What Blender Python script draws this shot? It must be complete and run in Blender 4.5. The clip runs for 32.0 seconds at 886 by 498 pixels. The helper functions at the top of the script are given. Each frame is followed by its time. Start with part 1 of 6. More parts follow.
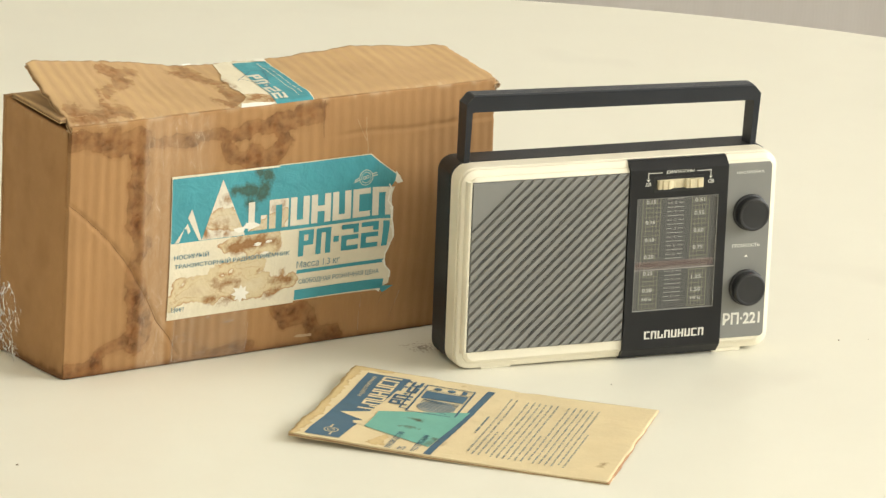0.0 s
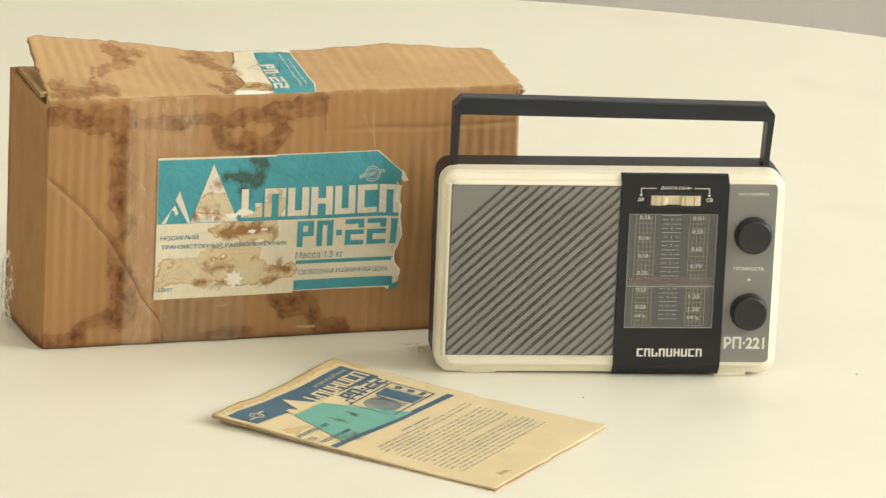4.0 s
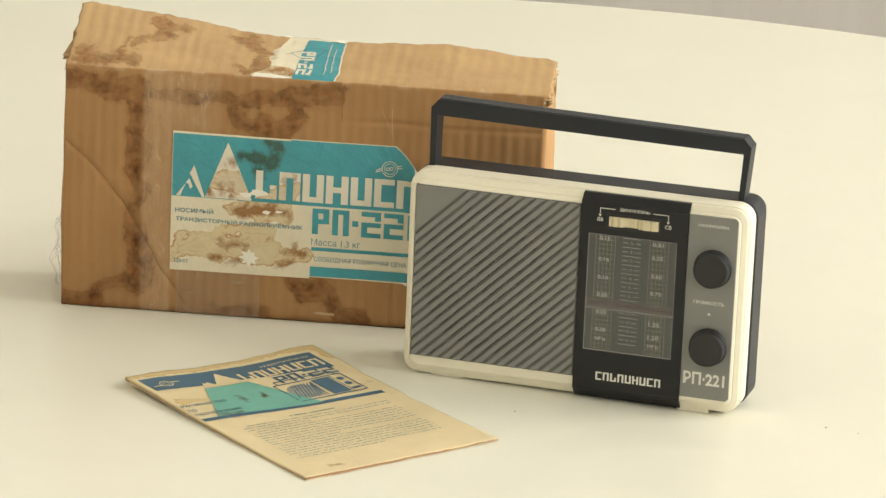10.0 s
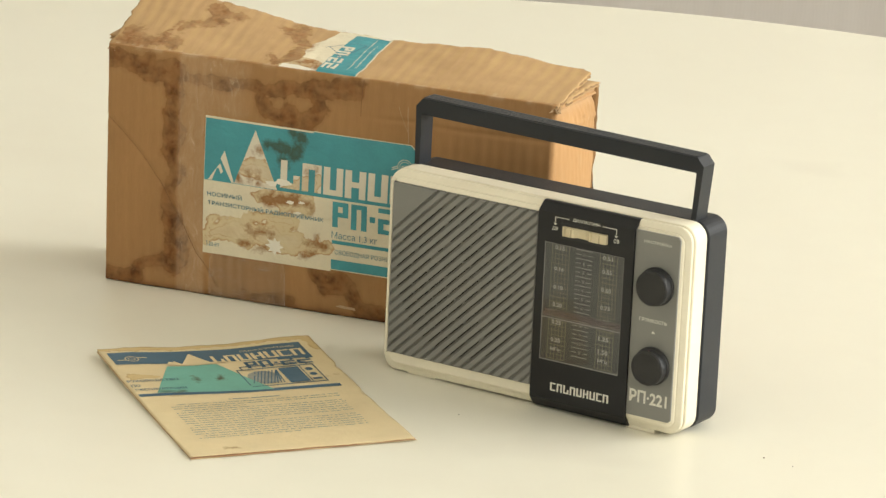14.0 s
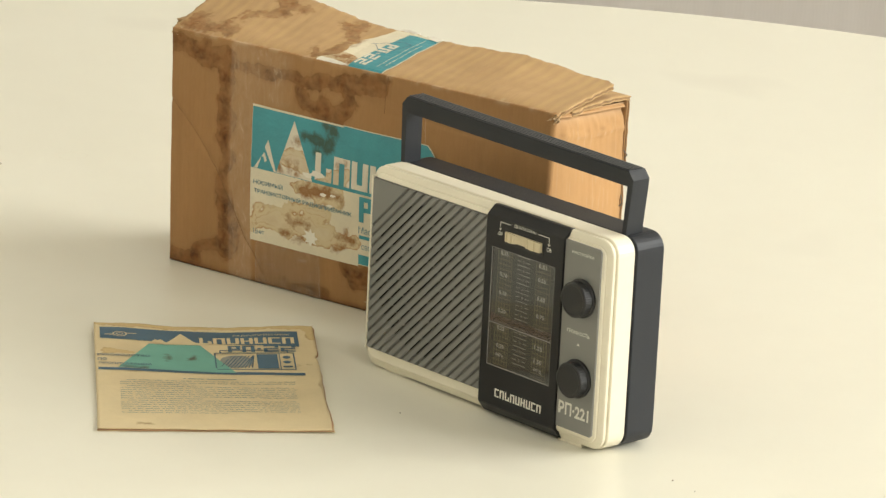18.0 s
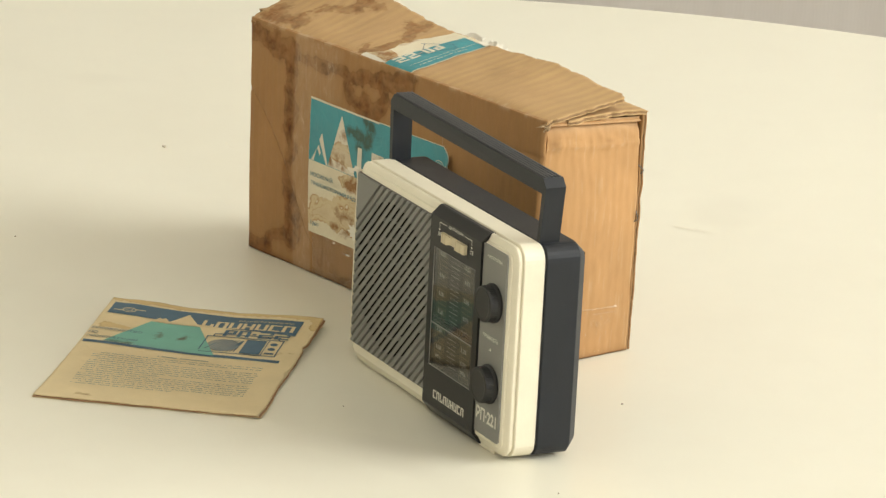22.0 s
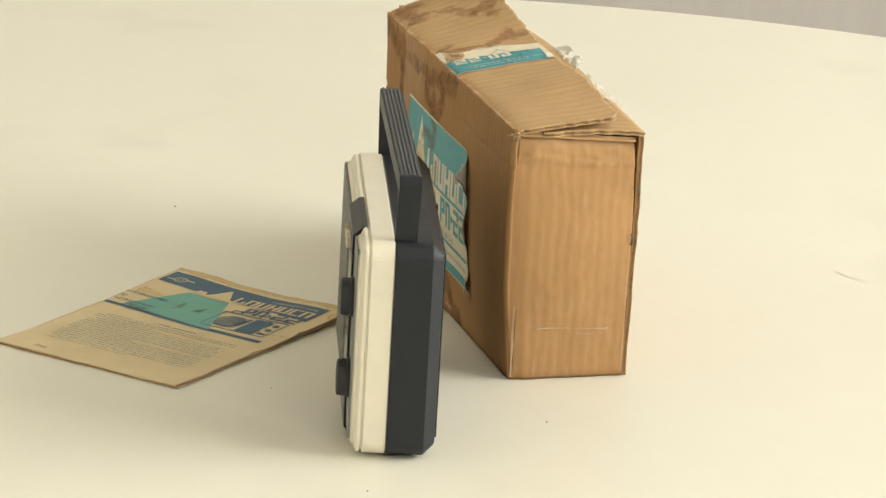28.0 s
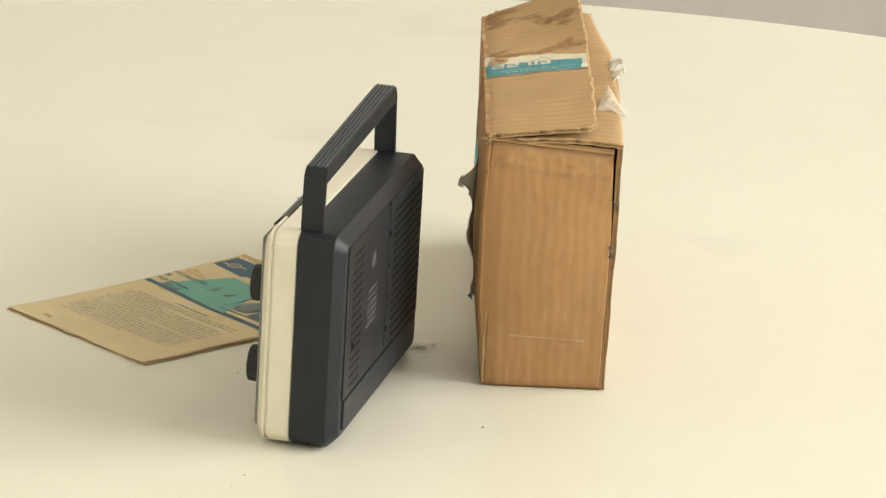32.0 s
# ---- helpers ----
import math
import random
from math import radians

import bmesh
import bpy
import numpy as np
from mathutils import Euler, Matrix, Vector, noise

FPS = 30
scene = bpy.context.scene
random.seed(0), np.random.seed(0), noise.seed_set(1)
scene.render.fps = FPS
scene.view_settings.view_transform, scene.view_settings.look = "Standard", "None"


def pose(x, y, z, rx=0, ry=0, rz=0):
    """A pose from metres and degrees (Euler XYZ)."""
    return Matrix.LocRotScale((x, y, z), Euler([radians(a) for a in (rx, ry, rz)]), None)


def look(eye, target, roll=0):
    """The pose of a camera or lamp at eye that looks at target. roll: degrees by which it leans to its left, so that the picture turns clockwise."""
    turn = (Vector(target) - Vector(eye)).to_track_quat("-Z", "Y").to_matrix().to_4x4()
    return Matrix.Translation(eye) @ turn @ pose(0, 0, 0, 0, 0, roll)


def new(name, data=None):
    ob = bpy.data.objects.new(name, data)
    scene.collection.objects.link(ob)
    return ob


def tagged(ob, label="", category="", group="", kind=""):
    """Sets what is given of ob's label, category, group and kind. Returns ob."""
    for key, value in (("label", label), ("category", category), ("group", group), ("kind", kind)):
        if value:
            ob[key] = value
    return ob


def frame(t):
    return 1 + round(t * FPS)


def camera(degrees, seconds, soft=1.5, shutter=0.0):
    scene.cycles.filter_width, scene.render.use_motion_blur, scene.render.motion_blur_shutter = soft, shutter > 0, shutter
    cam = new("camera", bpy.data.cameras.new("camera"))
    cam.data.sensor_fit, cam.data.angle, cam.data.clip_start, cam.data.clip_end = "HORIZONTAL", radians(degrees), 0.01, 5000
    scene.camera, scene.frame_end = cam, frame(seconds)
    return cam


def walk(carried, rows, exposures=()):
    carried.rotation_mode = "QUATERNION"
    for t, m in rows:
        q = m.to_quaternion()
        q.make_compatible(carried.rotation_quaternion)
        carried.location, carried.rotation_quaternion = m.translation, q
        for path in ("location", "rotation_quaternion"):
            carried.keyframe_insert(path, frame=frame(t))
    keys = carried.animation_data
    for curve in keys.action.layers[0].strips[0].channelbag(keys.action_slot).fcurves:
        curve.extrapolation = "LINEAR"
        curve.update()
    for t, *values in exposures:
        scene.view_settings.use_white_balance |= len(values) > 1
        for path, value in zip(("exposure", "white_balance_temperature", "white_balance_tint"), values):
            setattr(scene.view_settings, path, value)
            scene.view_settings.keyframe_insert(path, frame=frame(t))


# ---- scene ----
CLIP = 32.0
cam = camera(11.736, CLIP, soft=1.4)
EYE = Vector((0.0, -2.853, 0.9115))
LOOK = Vector((math.cos(radians(16.392)) * math.sin(radians(0.239)), math.cos(radians(16.392)) * math.cos(radians(0.239)), -math.sin(radians(16.392))))
CAM = look(EYE, EYE + LOOK * 3.0, 2.83)
walk(cam, [(0.0, CAM), (CLIP, CAM)], [(0.0, 0.0), (CLIP, 0.0)])


def turn(t):
    """Degrees by which the round table has turned at t seconds."""
    if t < 1.0:
        return -2.98 * max(0.0, (t - 0.24) / 0.76)
    return -(2.98 + 3.925 * (t - 1.0) - 0.0017 * (t - 1.0) ** 2)


# ---- light: one large window beside the table, an added fill lamp behind the camera, pale room around ----
world = bpy.data.worlds.new("room_air")
world.use_nodes = True
scene.world = world
_wn = world.node_tree.nodes
_sky = _wn.new("ShaderNodeTexSky")
_sky.sky_type, _sky.sun_disc = "NISHITA", False
_sky.sun_elevation, _sky.sun_rotation = radians(35), radians(90)
world.node_tree.links.new(_sky.outputs[0], _wn["Background"].inputs[0])
_wn["Background"].inputs[1].default_value = 0.1


def area_lamp(name, eye, target, w, h, power, color):
    d = bpy.data.lights.new(name, "AREA")
    d.shape, d.size, d.size_y, d.energy, d.color = "RECTANGLE", w, h, power, color
    ob = new(name, d)
    ob.matrix_world = look(eye, target)
    return ob


area_lamp("window_light", (4.06, -0.30, 1.85), (0.0, 0.0, 0.1), 3.6, 1.9, 226, (0.980, 0.988, 0.932))
# added fill lamp behind the camera, no known source; brightens faces turned to it
area_lamp("fill_light_rear", (1.7, -4.05, 2.25), (0.0, 0.0, 0.1), 1.8, 0.8, 28, (0.980, 0.988, 0.932))


# ---- materials ----
def mat(name, base, rough=0.5, metal=0.0, coat=0.0, spec=0.5):
    m = bpy.data.materials.new(name)
    m.use_nodes = True
    b = m.node_tree.nodes["Principled BSDF"]
    b.inputs["Base Color"].default_value = (*base, 1)
    b.inputs["Roughness"].default_value = rough
    b.inputs["Metallic"].default_value = metal
    b.inputs["Coat Weight"].default_value = coat
    b.inputs["Specular IOR Level"].default_value = spec
    return m


def nd(m, kind, **props):
    n = m.node_tree.nodes.new(kind)
    for k, v in props.items():
        if k in ("Scale", "Detail", "Roughness", "Distortion", "Strength", "Distance", "Factor", "Randomness"):
            n.inputs[k].default_value = v
    return n


def lk(m, a, b):
    m.node_tree.links.new(a, b)


def coords(m, scale=(1, 1, 1)):
    tc = nd(m, "ShaderNodeTexCoord")
    mp = nd(m, "ShaderNodeMapping")
    mp.inputs["Scale"].default_value = scale
    lk(m, tc.outputs["Object"], mp.inputs["Vector"])
    return mp.outputs["Vector"]


def ramp(m, src, stops):
    r = nd(m, "ShaderNodeValToRGB")
    e = r.color_ramp.elements
    while len(e) < len(stops):
        e.new(0.5)
    for el, (p, c) in zip(e, stops):
        el.position, el.color = p, (*c, 1)
    lk(m, src, r.inputs[0])
    return r.outputs[0]


def mixc(m, fac, a, b, mode="MIX"):
    n = nd(m, "ShaderNodeMix")
    n.data_type, n.blend_type = "RGBA", mode
    ins = [i for i in n.inputs if i.type == "RGBA"]
    for sock, v in ((n.inputs[0], fac), (ins[0], a), (ins[1], b)):
        if isinstance(v, (int, float)):
            sock.default_value = v
        elif isinstance(v, tuple):
            sock.default_value = (*v, 1)
        else:
            lk(m, v, sock)
    return [o for o in n.outputs if o.type == "RGBA"][0]


def mathn(m, op, a, b=0.0):
    n = nd(m, "ShaderNodeMath")
    n.operation = op
    for s, v in ((n.inputs[0], a), (n.inputs[1], b)):
        if isinstance(v, (int, float)):
            s.default_value = v
        else:
            lk(m, v, s)
    return n.outputs[0]


def bumped(m, height, strength=0.2, distance=0.001):
    b = nd(m, "ShaderNodeBump", Strength=strength, Distance=distance)
    lk(m, height, b.inputs["Height"])
    lk(m, b.outputs[0], m.node_tree.nodes["Principled BSDF"].inputs["Normal"])


def noise_out(m, vec, scale, detail=4.0, rough=0.55, dist=0.0):
    n = nd(m, "ShaderNodeTexNoise", Scale=scale, Detail=detail, Roughness=rough, Distortion=dist)
    lk(m, vec, n.inputs["Vector"])
    return n.outputs[0]


def bsdf(m):
    return m.node_tree.nodes["Principled BSDF"]


def attr(m, name):
    n = nd(m, "ShaderNodeAttribute")
    n.attribute_name = name
    return n.outputs["Fac"]


def soaked(m, v, name, scale, amount, fine=0.35, detail=4.0):
    """How far inside a stain: the mesh's own outline, frayed by noise at two sizes."""
    n1 = mathn(m, "MULTIPLY", mathn(m, "SUBTRACT", noise_out(m, v, scale, detail, 0.5, 0.6), 0.5), amount)
    n2 = mathn(m, "MULTIPLY", mathn(m, "SUBTRACT", noise_out(m, v, scale * 4.5, detail - 1, 0.5), 0.5), amount * fine)
    return mathn(m, "ADD", attr(m, name), mathn(m, "ADD", n1, n2))


def varied(name, base, rough, amount=0.12, scale=60.0, grain=900.0, bump=0.08, rough_var=0.1, coat=0.0, spec=0.5, stained=False, stain=(0.20, 0.10, 0.035), crumple=0.0):
    """A surface with broad and fine variation, and stains where the mesh carries them."""
    m = mat(name, base, rough, coat=coat, spec=spec)
    v = coords(m)
    big = noise_out(m, v, scale, 5, 0.6, 0.3)
    fine = noise_out(m, v, grain, 3, 0.6)
    lo = tuple(max(0.0, c * (1 - amount)) for c in base)
    hi = tuple(min(1.0, c * (1 + amount)) for c in base)
    col = ramp(m, big, [(0.3, lo), (0.7, hi)])
    col = mixc(m, 0.25, col, ramp(m, fine, [(0.3, lo), (0.7, hi)]))
    if stained:
        col = mixc(m, attr(m, "stain"), col, stain)
        wet = soaked(m, v, "tide", 62.0, 0.55, 0.22)
        soak = (base[0] * 0.84, base[1] * 0.72, base[2] * 0.50)
        col = mixc(m, ramp(m, wet, [(0.46, (0, 0, 0)), (0.50, (0.75, 0.75, 0.75)), (0.80, (0.45, 0.45, 0.45))]), col, soak)
        tideline = ramp(m, wet, [(0.455, (0, 0, 0)), (0.480, (0.95, 0.95, 0.95)), (0.500, (0.35, 0.35, 0.35)), (0.53, (0.0, 0.0, 0.0)), (0.595, (0.02, 0.02, 0.02)), (0.61, (0.45, 0.45, 0.45)), (0.64, (0.05, 0.05, 0.05)), (0.80, (0.25, 0.25, 0.25))])
        col = mixc(m, mathn(m, "MULTIPLY", tideline, ramp(m, noise_out(m, v, 70.0, 3), [(0.38, (0.12, 0.12, 0.12)), (0.60, (1, 1, 1))])), col, stain)
        core = soaked(m, v, "spot", 130.0, 0.42)
        col = mixc(m, ramp(m, core, [(0.40, (0, 0, 0)), (0.50, (0.55, 0.55, 0.55)), (0.56, (0.95, 0.95, 0.95)), (0.72, (0.75, 0.75, 0.75))]), col, tuple(c * 0.72 for c in stain))
    lk(m, col, bsdf(m).inputs["Base Color"])
    rr = nd(m, "ShaderNodeMapRange")
    rr.inputs["To Min"].default_value, rr.inputs["To Max"].default_value = max(0.02, rough - rough_var), min(1.0, rough + rough_var)
    lk(m, big, rr.inputs["Value"])
    lk(m, rr.outputs[0], bsdf(m).inputs["Roughness"])
    if crumple:
        folds = mathn(m, "ADD", noise_out(m, v, 42.0, 3, 0.55, 1.2), mathn(m, "MULTIPLY", noise_out(m, v, 150.0, 3, 0.6, 0.8), 0.35))
        bumped(m, mathn(m, "ADD", folds, mathn(m, "MULTIPLY", fine, 0.03)), crumple, 0.004)
    else:
        bumped(m, fine, bump, 0.0004)
    return m


def cardboard(name, base, flute=(1, 0, 0), grain=1.0, show=0.0, wet=1.0, rag=0.38):
    m = mat(name, base, 0.78, spec=0.25)
    v = coords(m)
    big = noise_out(m, v, 14.0, 5, 0.6, 0.4)
    streak = noise_out(m, coords(m, tuple(150.0 if f else 9.0 for f in flute)), 1.0, 4, 0.6)
    fine = noise_out(m, v, 1400.0, 2, 0.6)
    hair = noise_out(m, coords(m, tuple(850.0 if f else 110.0 for f in flute)), 1.0, 3, 0.6)
    lo, hi = tuple(c * 0.86 for c in base), tuple(min(1, c * 1.12) for c in base)
    col = mixc(m, 0.22, ramp(m, big, [(0.3, lo), (0.7, hi)]), ramp(m, streak, [(0.3, lo), (0.72, hi)]))
    col = mixc(m, mathn(m, "MULTIPLY", fine, 0.35), col, tuple(c * 0.72 for c in base))
    col = mixc(m, ramp(m, hair, [(0.52, (0, 0, 0)), (0.70, (0.30 * grain,) * 3)]), col, tuple(c * 0.68 for c in base))
    col = mixc(m, ramp(m, hair, [(0.30, (0.22 * grain,) * 3), (0.46, (0, 0, 0))]), col, tuple(min(1.0, c * 1.3) for c in base))
    if show:  # soft paler bands along the fluting
        w = nd(m, "ShaderNodeTexWave", Scale=33.0, Distortion=2.2, Detail=2.0)
        w.bands_direction = "X"
        lk(m, v, w.inputs["Vector"])
        bands = mathn(m, "MULTIPLY", w.outputs["Fac"], ramp(m, noise_out(m, v, 26.0, 3), [(0.35, (0.15,) * 3), (0.65, (show,) * 3)]))
        col = mixc(m, bands, col, (base[0] * 1.16, base[1] * 1.22, base[2] * 1.12))
    st = attr(m, "stain")
    col = mixc(m, st, col, ramp(m, noise_out(m, v, 60.0, 4), [(0.3, (0.090, 0.034, 0.010)), (0.7, (0.185, 0.082, 0.026))]))
    inner = soaked(m, v, "tide", 62.0, rag, 0.14 if rag < 0.4 else 0.4, 2.0)
    mottle = mathn(m, "MULTIPLY", ramp(m, noise_out(m, v, 170.0, 2, 0.5, 0.8), [(0.36, (0.72, 0.72, 0.72)), (0.60, (1, 1, 1))]), ramp(m, noise_out(m, v, 70.0, 2, 0.5, 0.5), [(0.36, (0.58, 0.58, 0.58)), (0.60, (1, 1, 1))]))
    depth = mathn(m, "MULTIPLY", ramp(m, inner, [(0.34, (0, 0, 0)), (0.430, (0.26, 0.26, 0.26)), (0.462, (0.80, 0.80, 0.80)), (0.490, (0.72, 0.72, 0.72)), (0.54, (0.80, 0.80, 0.80)), (0.62, (1.0, 1.0, 1.0))]), mottle)
    if wet < 1.0:
        depth = mathn(m, "MULTIPLY", depth, wet)
    col = mixc(m, depth, col, ramp(m, noise_out(m, v, 120.0, 2), [(0.34, (0.074, 0.025, 0.006) if wet == 1.0 else (0.12, 0.045, 0.012)), (0.64, (0.190, 0.076, 0.021) if wet == 1.0 else (0.24, 0.095, 0.028))]))
    # glints and haze of the clear tape, painted into the board colour
    shine = noise_out(m, coords(m, (170.0, 170.0, 62.0)), 1.0, 6, 0.68, 1.2)
    flecks = mathn(m, "MULTIPLY", attr(m, "tape_sheen"), ramp(m, shine, [(0.40, (0.14, 0.14, 0.14)), (0.58, (0.24, 0.24, 0.24)), (0.66, (0.42, 0.42, 0.42)), (0.72, (0.95, 0.95, 0.95))]))
    col = mixc(m, flecks, col, (0.60, 0.47, 0.33))
    wn = attr(m, "worn")
    col = mixc(m, wn, col, (0.55, 0.42, 0.27))
    lk(m, col, bsdf(m).inputs["Base Color"])
    hgt = mathn(m, "ADD", mathn(m, "MULTIPLY", streak, 0.45), mathn(m, "MULTIPLY", fine, 0.3))
    bumped(m, hgt, 0.22, 0.0008)
    return m


def laminate():
    """White table laminate, faintly cloudy, with dull worn patches."""
    m = mat("white_laminate", (0.79, 0.760, 0.645), 0.32, spec=0.4)
    v = coords(m)
    big = noise_out(m, v, 2.2, 5, 0.6, 0.5)
    mid = noise_out(m, v, 22.0, 6, 0.6)
    spots = noise_out(m, v, 6.5, 2, 0.4)
    col = ramp(m, big, [(0.3, (0.755, 0.722, 0.605)), (0.7, (0.795, 0.765, 0.648))])
    col = mixc(m, 0.2, col, ramp(m, mid, [(0.35, (0.735, 0.70, 0.58)), (0.65, (0.81, 0.785, 0.67))]))
    smudge = mathn(m, "MULTIPLY", mathn(m, "MAXIMUM", mathn(m, "SUBTRACT", spots, 0.63), 0.0), 1.6)
    col = mixc(m, smudge, col, (0.52, 0.47, 0.39))
    lk(m, col, bsdf(m).inputs["Base Color"])
    rr = nd(m, "ShaderNodeMapRange")
    rr.inputs["To Min"].default_value, rr.inputs["To Max"].default_value = 0.26, 0.44
    lk(m, mid, rr.inputs["Value"])
    lk(m, rr.outputs[0], bsdf(m).inputs["Roughness"])
    bumped(m, mid, 0.03, 0.001)
    return m


def wallpaper():
    """Pale grey wall covering with a fine vertical weave."""
    m = mat("grey_wallpaper", (0.50, 0.47, 0.43), 0.85, spec=0.2)
    tc = nd(m, "ShaderNodeTexCoord")
    w = nd(m, "ShaderNodeTexWave", Scale=75.0, Distortion=3.5, Detail=2.0)
    w.bands_direction = "X"
    lk(m, tc.outputs["Object"], w.inputs["Vector"])
    n = noise_out(m, coords(m, (60, 60, 8)), 1.0, 4)
    f = mathn(m, "ADD", mathn(m, "MULTIPLY", w.outputs["Fac"], 0.08), mathn(m, "MULTIPLY", n, 0.92))
    broad = ramp(m, noise_out(m, coords(m, (5, 5, 1.2)), 1.0, 3), [(0.3, (0.92, 0.92, 0.92)), (0.7, (1.0, 1.0, 1.0))])
    lk(m, mixc(m, 1.0, ramp(m, f, [(0.25, (0.535, 0.505, 0.465)), (0.75, (0.590, 0.560, 0.520))]), broad, "MULTIPLY"), bsdf(m).inputs["Base Color"])
    bumped(m, f, 0.10, 0.0012)
    return m


def clear_tape(name="clear_tape", haze=0.03):
    m = bpy.data.materials.new(name)
    m.use_nodes = True
    t = m.node_tree
    out = t.nodes["Material Output"]
    b = bsdf(m)
    b.inputs["Base Color"].default_value = (0.85, 0.78, 0.66, 1)
    b.inputs["Roughness"].default_value = 0.14
    v = coords(m)
    wr = noise_out(m, v, 150.0, 4, 0.55, 1.8)
    bumped(m, wr, 0.55, 0.002)
    tr = nd(m, "ShaderNodeBsdfTransparent")
    mx = nd(m, "ShaderNodeMixShader")
    hz = mathn(m, "ADD", mathn(m, "MULTIPLY", mathn(m, "MAXIMUM", mathn(m, "SUBTRACT", noise_out(m, v, 90.0, 5, 0.7, 1.2), 0.62), 0.0), 4.0), haze * 0.5)
    lk(m, hz, mx.inputs[0])
    lk(m, tr.outputs[0], mx.inputs[1])
    lk(m, b.outputs[0], mx.inputs[2])
    gl = nd(m, "ShaderNodeBsdfGlossy", Roughness=0.12)
    lk(m, b.inputs["Normal"].links[0].from_socket, gl.inputs["Normal"])
    fr = nd(m, "ShaderNodeFresnel")
    fr.inputs[0].default_value = 1.18
    mx2 = nd(m, "ShaderNodeMixShader")
    lk(m, fr.outputs[0], mx2.inputs[0])
    lk(m, mx.outputs[0], mx2.inputs[1])
    lk(m, gl.outputs[0], mx2.inputs[2])
    lk(m, mx2.outputs[0], out.inputs[0])
    return m


def tinted_film(name, tint, cover):
    """A thin milky plastic that lets what lies behind it show."""
    m = mat(name, tint, 0.4)
    tr = nd(m, "ShaderNodeBsdfTransparent")
    mx = nd(m, "ShaderNodeMixShader")
    haze = ramp(m, noise_out(m, coords(m), 300.0, 3), [(0.3, (cover * 0.85,) * 3), (0.7, (cover * 1.1,) * 3)])
    lk(m, haze, mx.inputs[0])
    lk(m, tr.outputs[0], mx.inputs[1])
    lk(m, bsdf(m).outputs[0], mx.inputs[2])
    lk(m, mx.outputs[0], m.node_tree.nodes["Material Output"].inputs[0])
    return m


def clear_pane():
    m = bpy.data.materials.new("clear_acrylic")
    m.use_nodes = True
    t = m.node_tree
    tr = nd(m, "ShaderNodeBsdfTransparent")
    tr.inputs[0].default_value = (0.93, 0.93, 0.92, 1)
    gl = nd(m, "ShaderNodeBsdfGlossy", Roughness=0.025)
    fr = nd(m, "ShaderNodeFresnel")
    fr.inputs[0].default_value = 1.78  # stands for both faces of the thin pane
    mx = nd(m, "ShaderNodeMixShader")
    lk(m, fr.outputs[0], mx.inputs[0])
    lk(m, tr.outputs[0], mx.inputs[1])
    lk(m, gl.outputs[0], mx.inputs[2])
    lk(m, mx.outputs[0], t.nodes["Material Output"].inputs[0])
    return m


M_TABLE, M_WALLPAPER = laminate(), wallpaper()
M_PLASTER = varied("pale_plaster", (0.865, 0.855, 0.80), 0.85, 0.06, 3.0, 200.0)
# ceiling out of view, paler than the walls to fill shadows on the table
M_CEILING = varied("white_ceiling_paint", (0.90, 0.885, 0.835), 0.9, 0.03, 3.0, 200.0)
# grey picked to set how much light bounces back from the left
M_WEST = varied("grey_fill_wall", (0.70, 0.683, 0.615), 0.8, 0.08, 3.0, 200.0)
M_FLOOR = varied("brown_floor", (0.26, 0.18, 0.11), 0.5, 0.25, 8.0, 120.0)
M_CARD = cardboard("brown_cardboard", (0.374, 0.204, 0.083), grain=0.45)
# the lid's board, paler than the front's
M_CARD_LID = cardboard("paler_lid_cardboard", (0.478, 0.306, 0.152), grain=0.7, show=0.6, wet=0.84, rag=0.62)
M_FLUTE = varied("torn_fluting", (0.33, 0.205, 0.10), 0.9, 0.35, 260.0, 1500.0)
M_CARD_IN = cardboard("cardboard_inside", (0.35, 0.20, 0.09))
M_CARD_END = cardboard("cardboard_end", (0.462, 0.260, 0.110), (0, 1, 0), 0.28)
M_LABEL = varied("aged_label_paper", (0.685, 0.615, 0.455), 0.6, 0.08, 40.0, 800.0, stained=True, stain=(0.36, 0.150, 0.032), crumple=0.28)
M_TEAL = varied("teal_print", (0.051, 0.276, 0.316), 0.5, 0.12, 45.0, 700.0, stained=True, stain=(0.050, 0.100, 0.060), crumple=0.34)
M_PRINT_WHITE = varied("pale_print", (0.665, 0.612, 0.490), 0.55, 0.08, 40.0, 800.0, stained=True, stain=(0.37, 0.160, 0.035), crumple=0.28)
M_BLUE_INK = varied("blue_grey_ink", (0.098, 0.218, 0.258), 0.6, 0.15, 90.0, 900.0)
M_LABEL_BACK = varied("label_back_paper", (0.68, 0.69, 0.59), 0.75, 0.1, 60.0, 900.0)
M_SCRAP = varied("yellowed_tape_scrap", (0.80, 0.76, 0.66), 0.4, 0.06, 100.0, 900.0, stained=True)
M_TORN = varied("torn_white_paper", (0.78, 0.74, 0.64), 0.8, 0.06, 100.0, 900.0)
M_CREAM = varied("cream_plastic", (0.780, 0.722, 0.572), 0.36, 0.05, 35.0, 700.0, 0.04, 0.06)
M_DARK = varied("charcoal_plastic", (0.0140, 0.0160, 0.0202), 0.46, 0.16, 30.0, 1500.0, 0.14, 0.08, spec=0.36)
M_HANDLE = varied("handle_plastic", (0.0138, 0.0158, 0.0200), 0.44, 0.16, 40.0, 1500.0, 0.12, 0.08, spec=0.38)
# lighter than the handle: the highlight on the ridges is in this colour
M_RIDGE = varied("highlit_handle_ridge", (0.058, 0.061, 0.066), 0.42, 0.16, 40.0, 1500.0, 0.12, 0.08, spec=0.4)
M_BLACK = varied("black_gloss_plastic", (0.0170, 0.0172, 0.0180), 0.30, 0.12, 40.0, 900.0, 0.03, 0.06, spec=0.25)
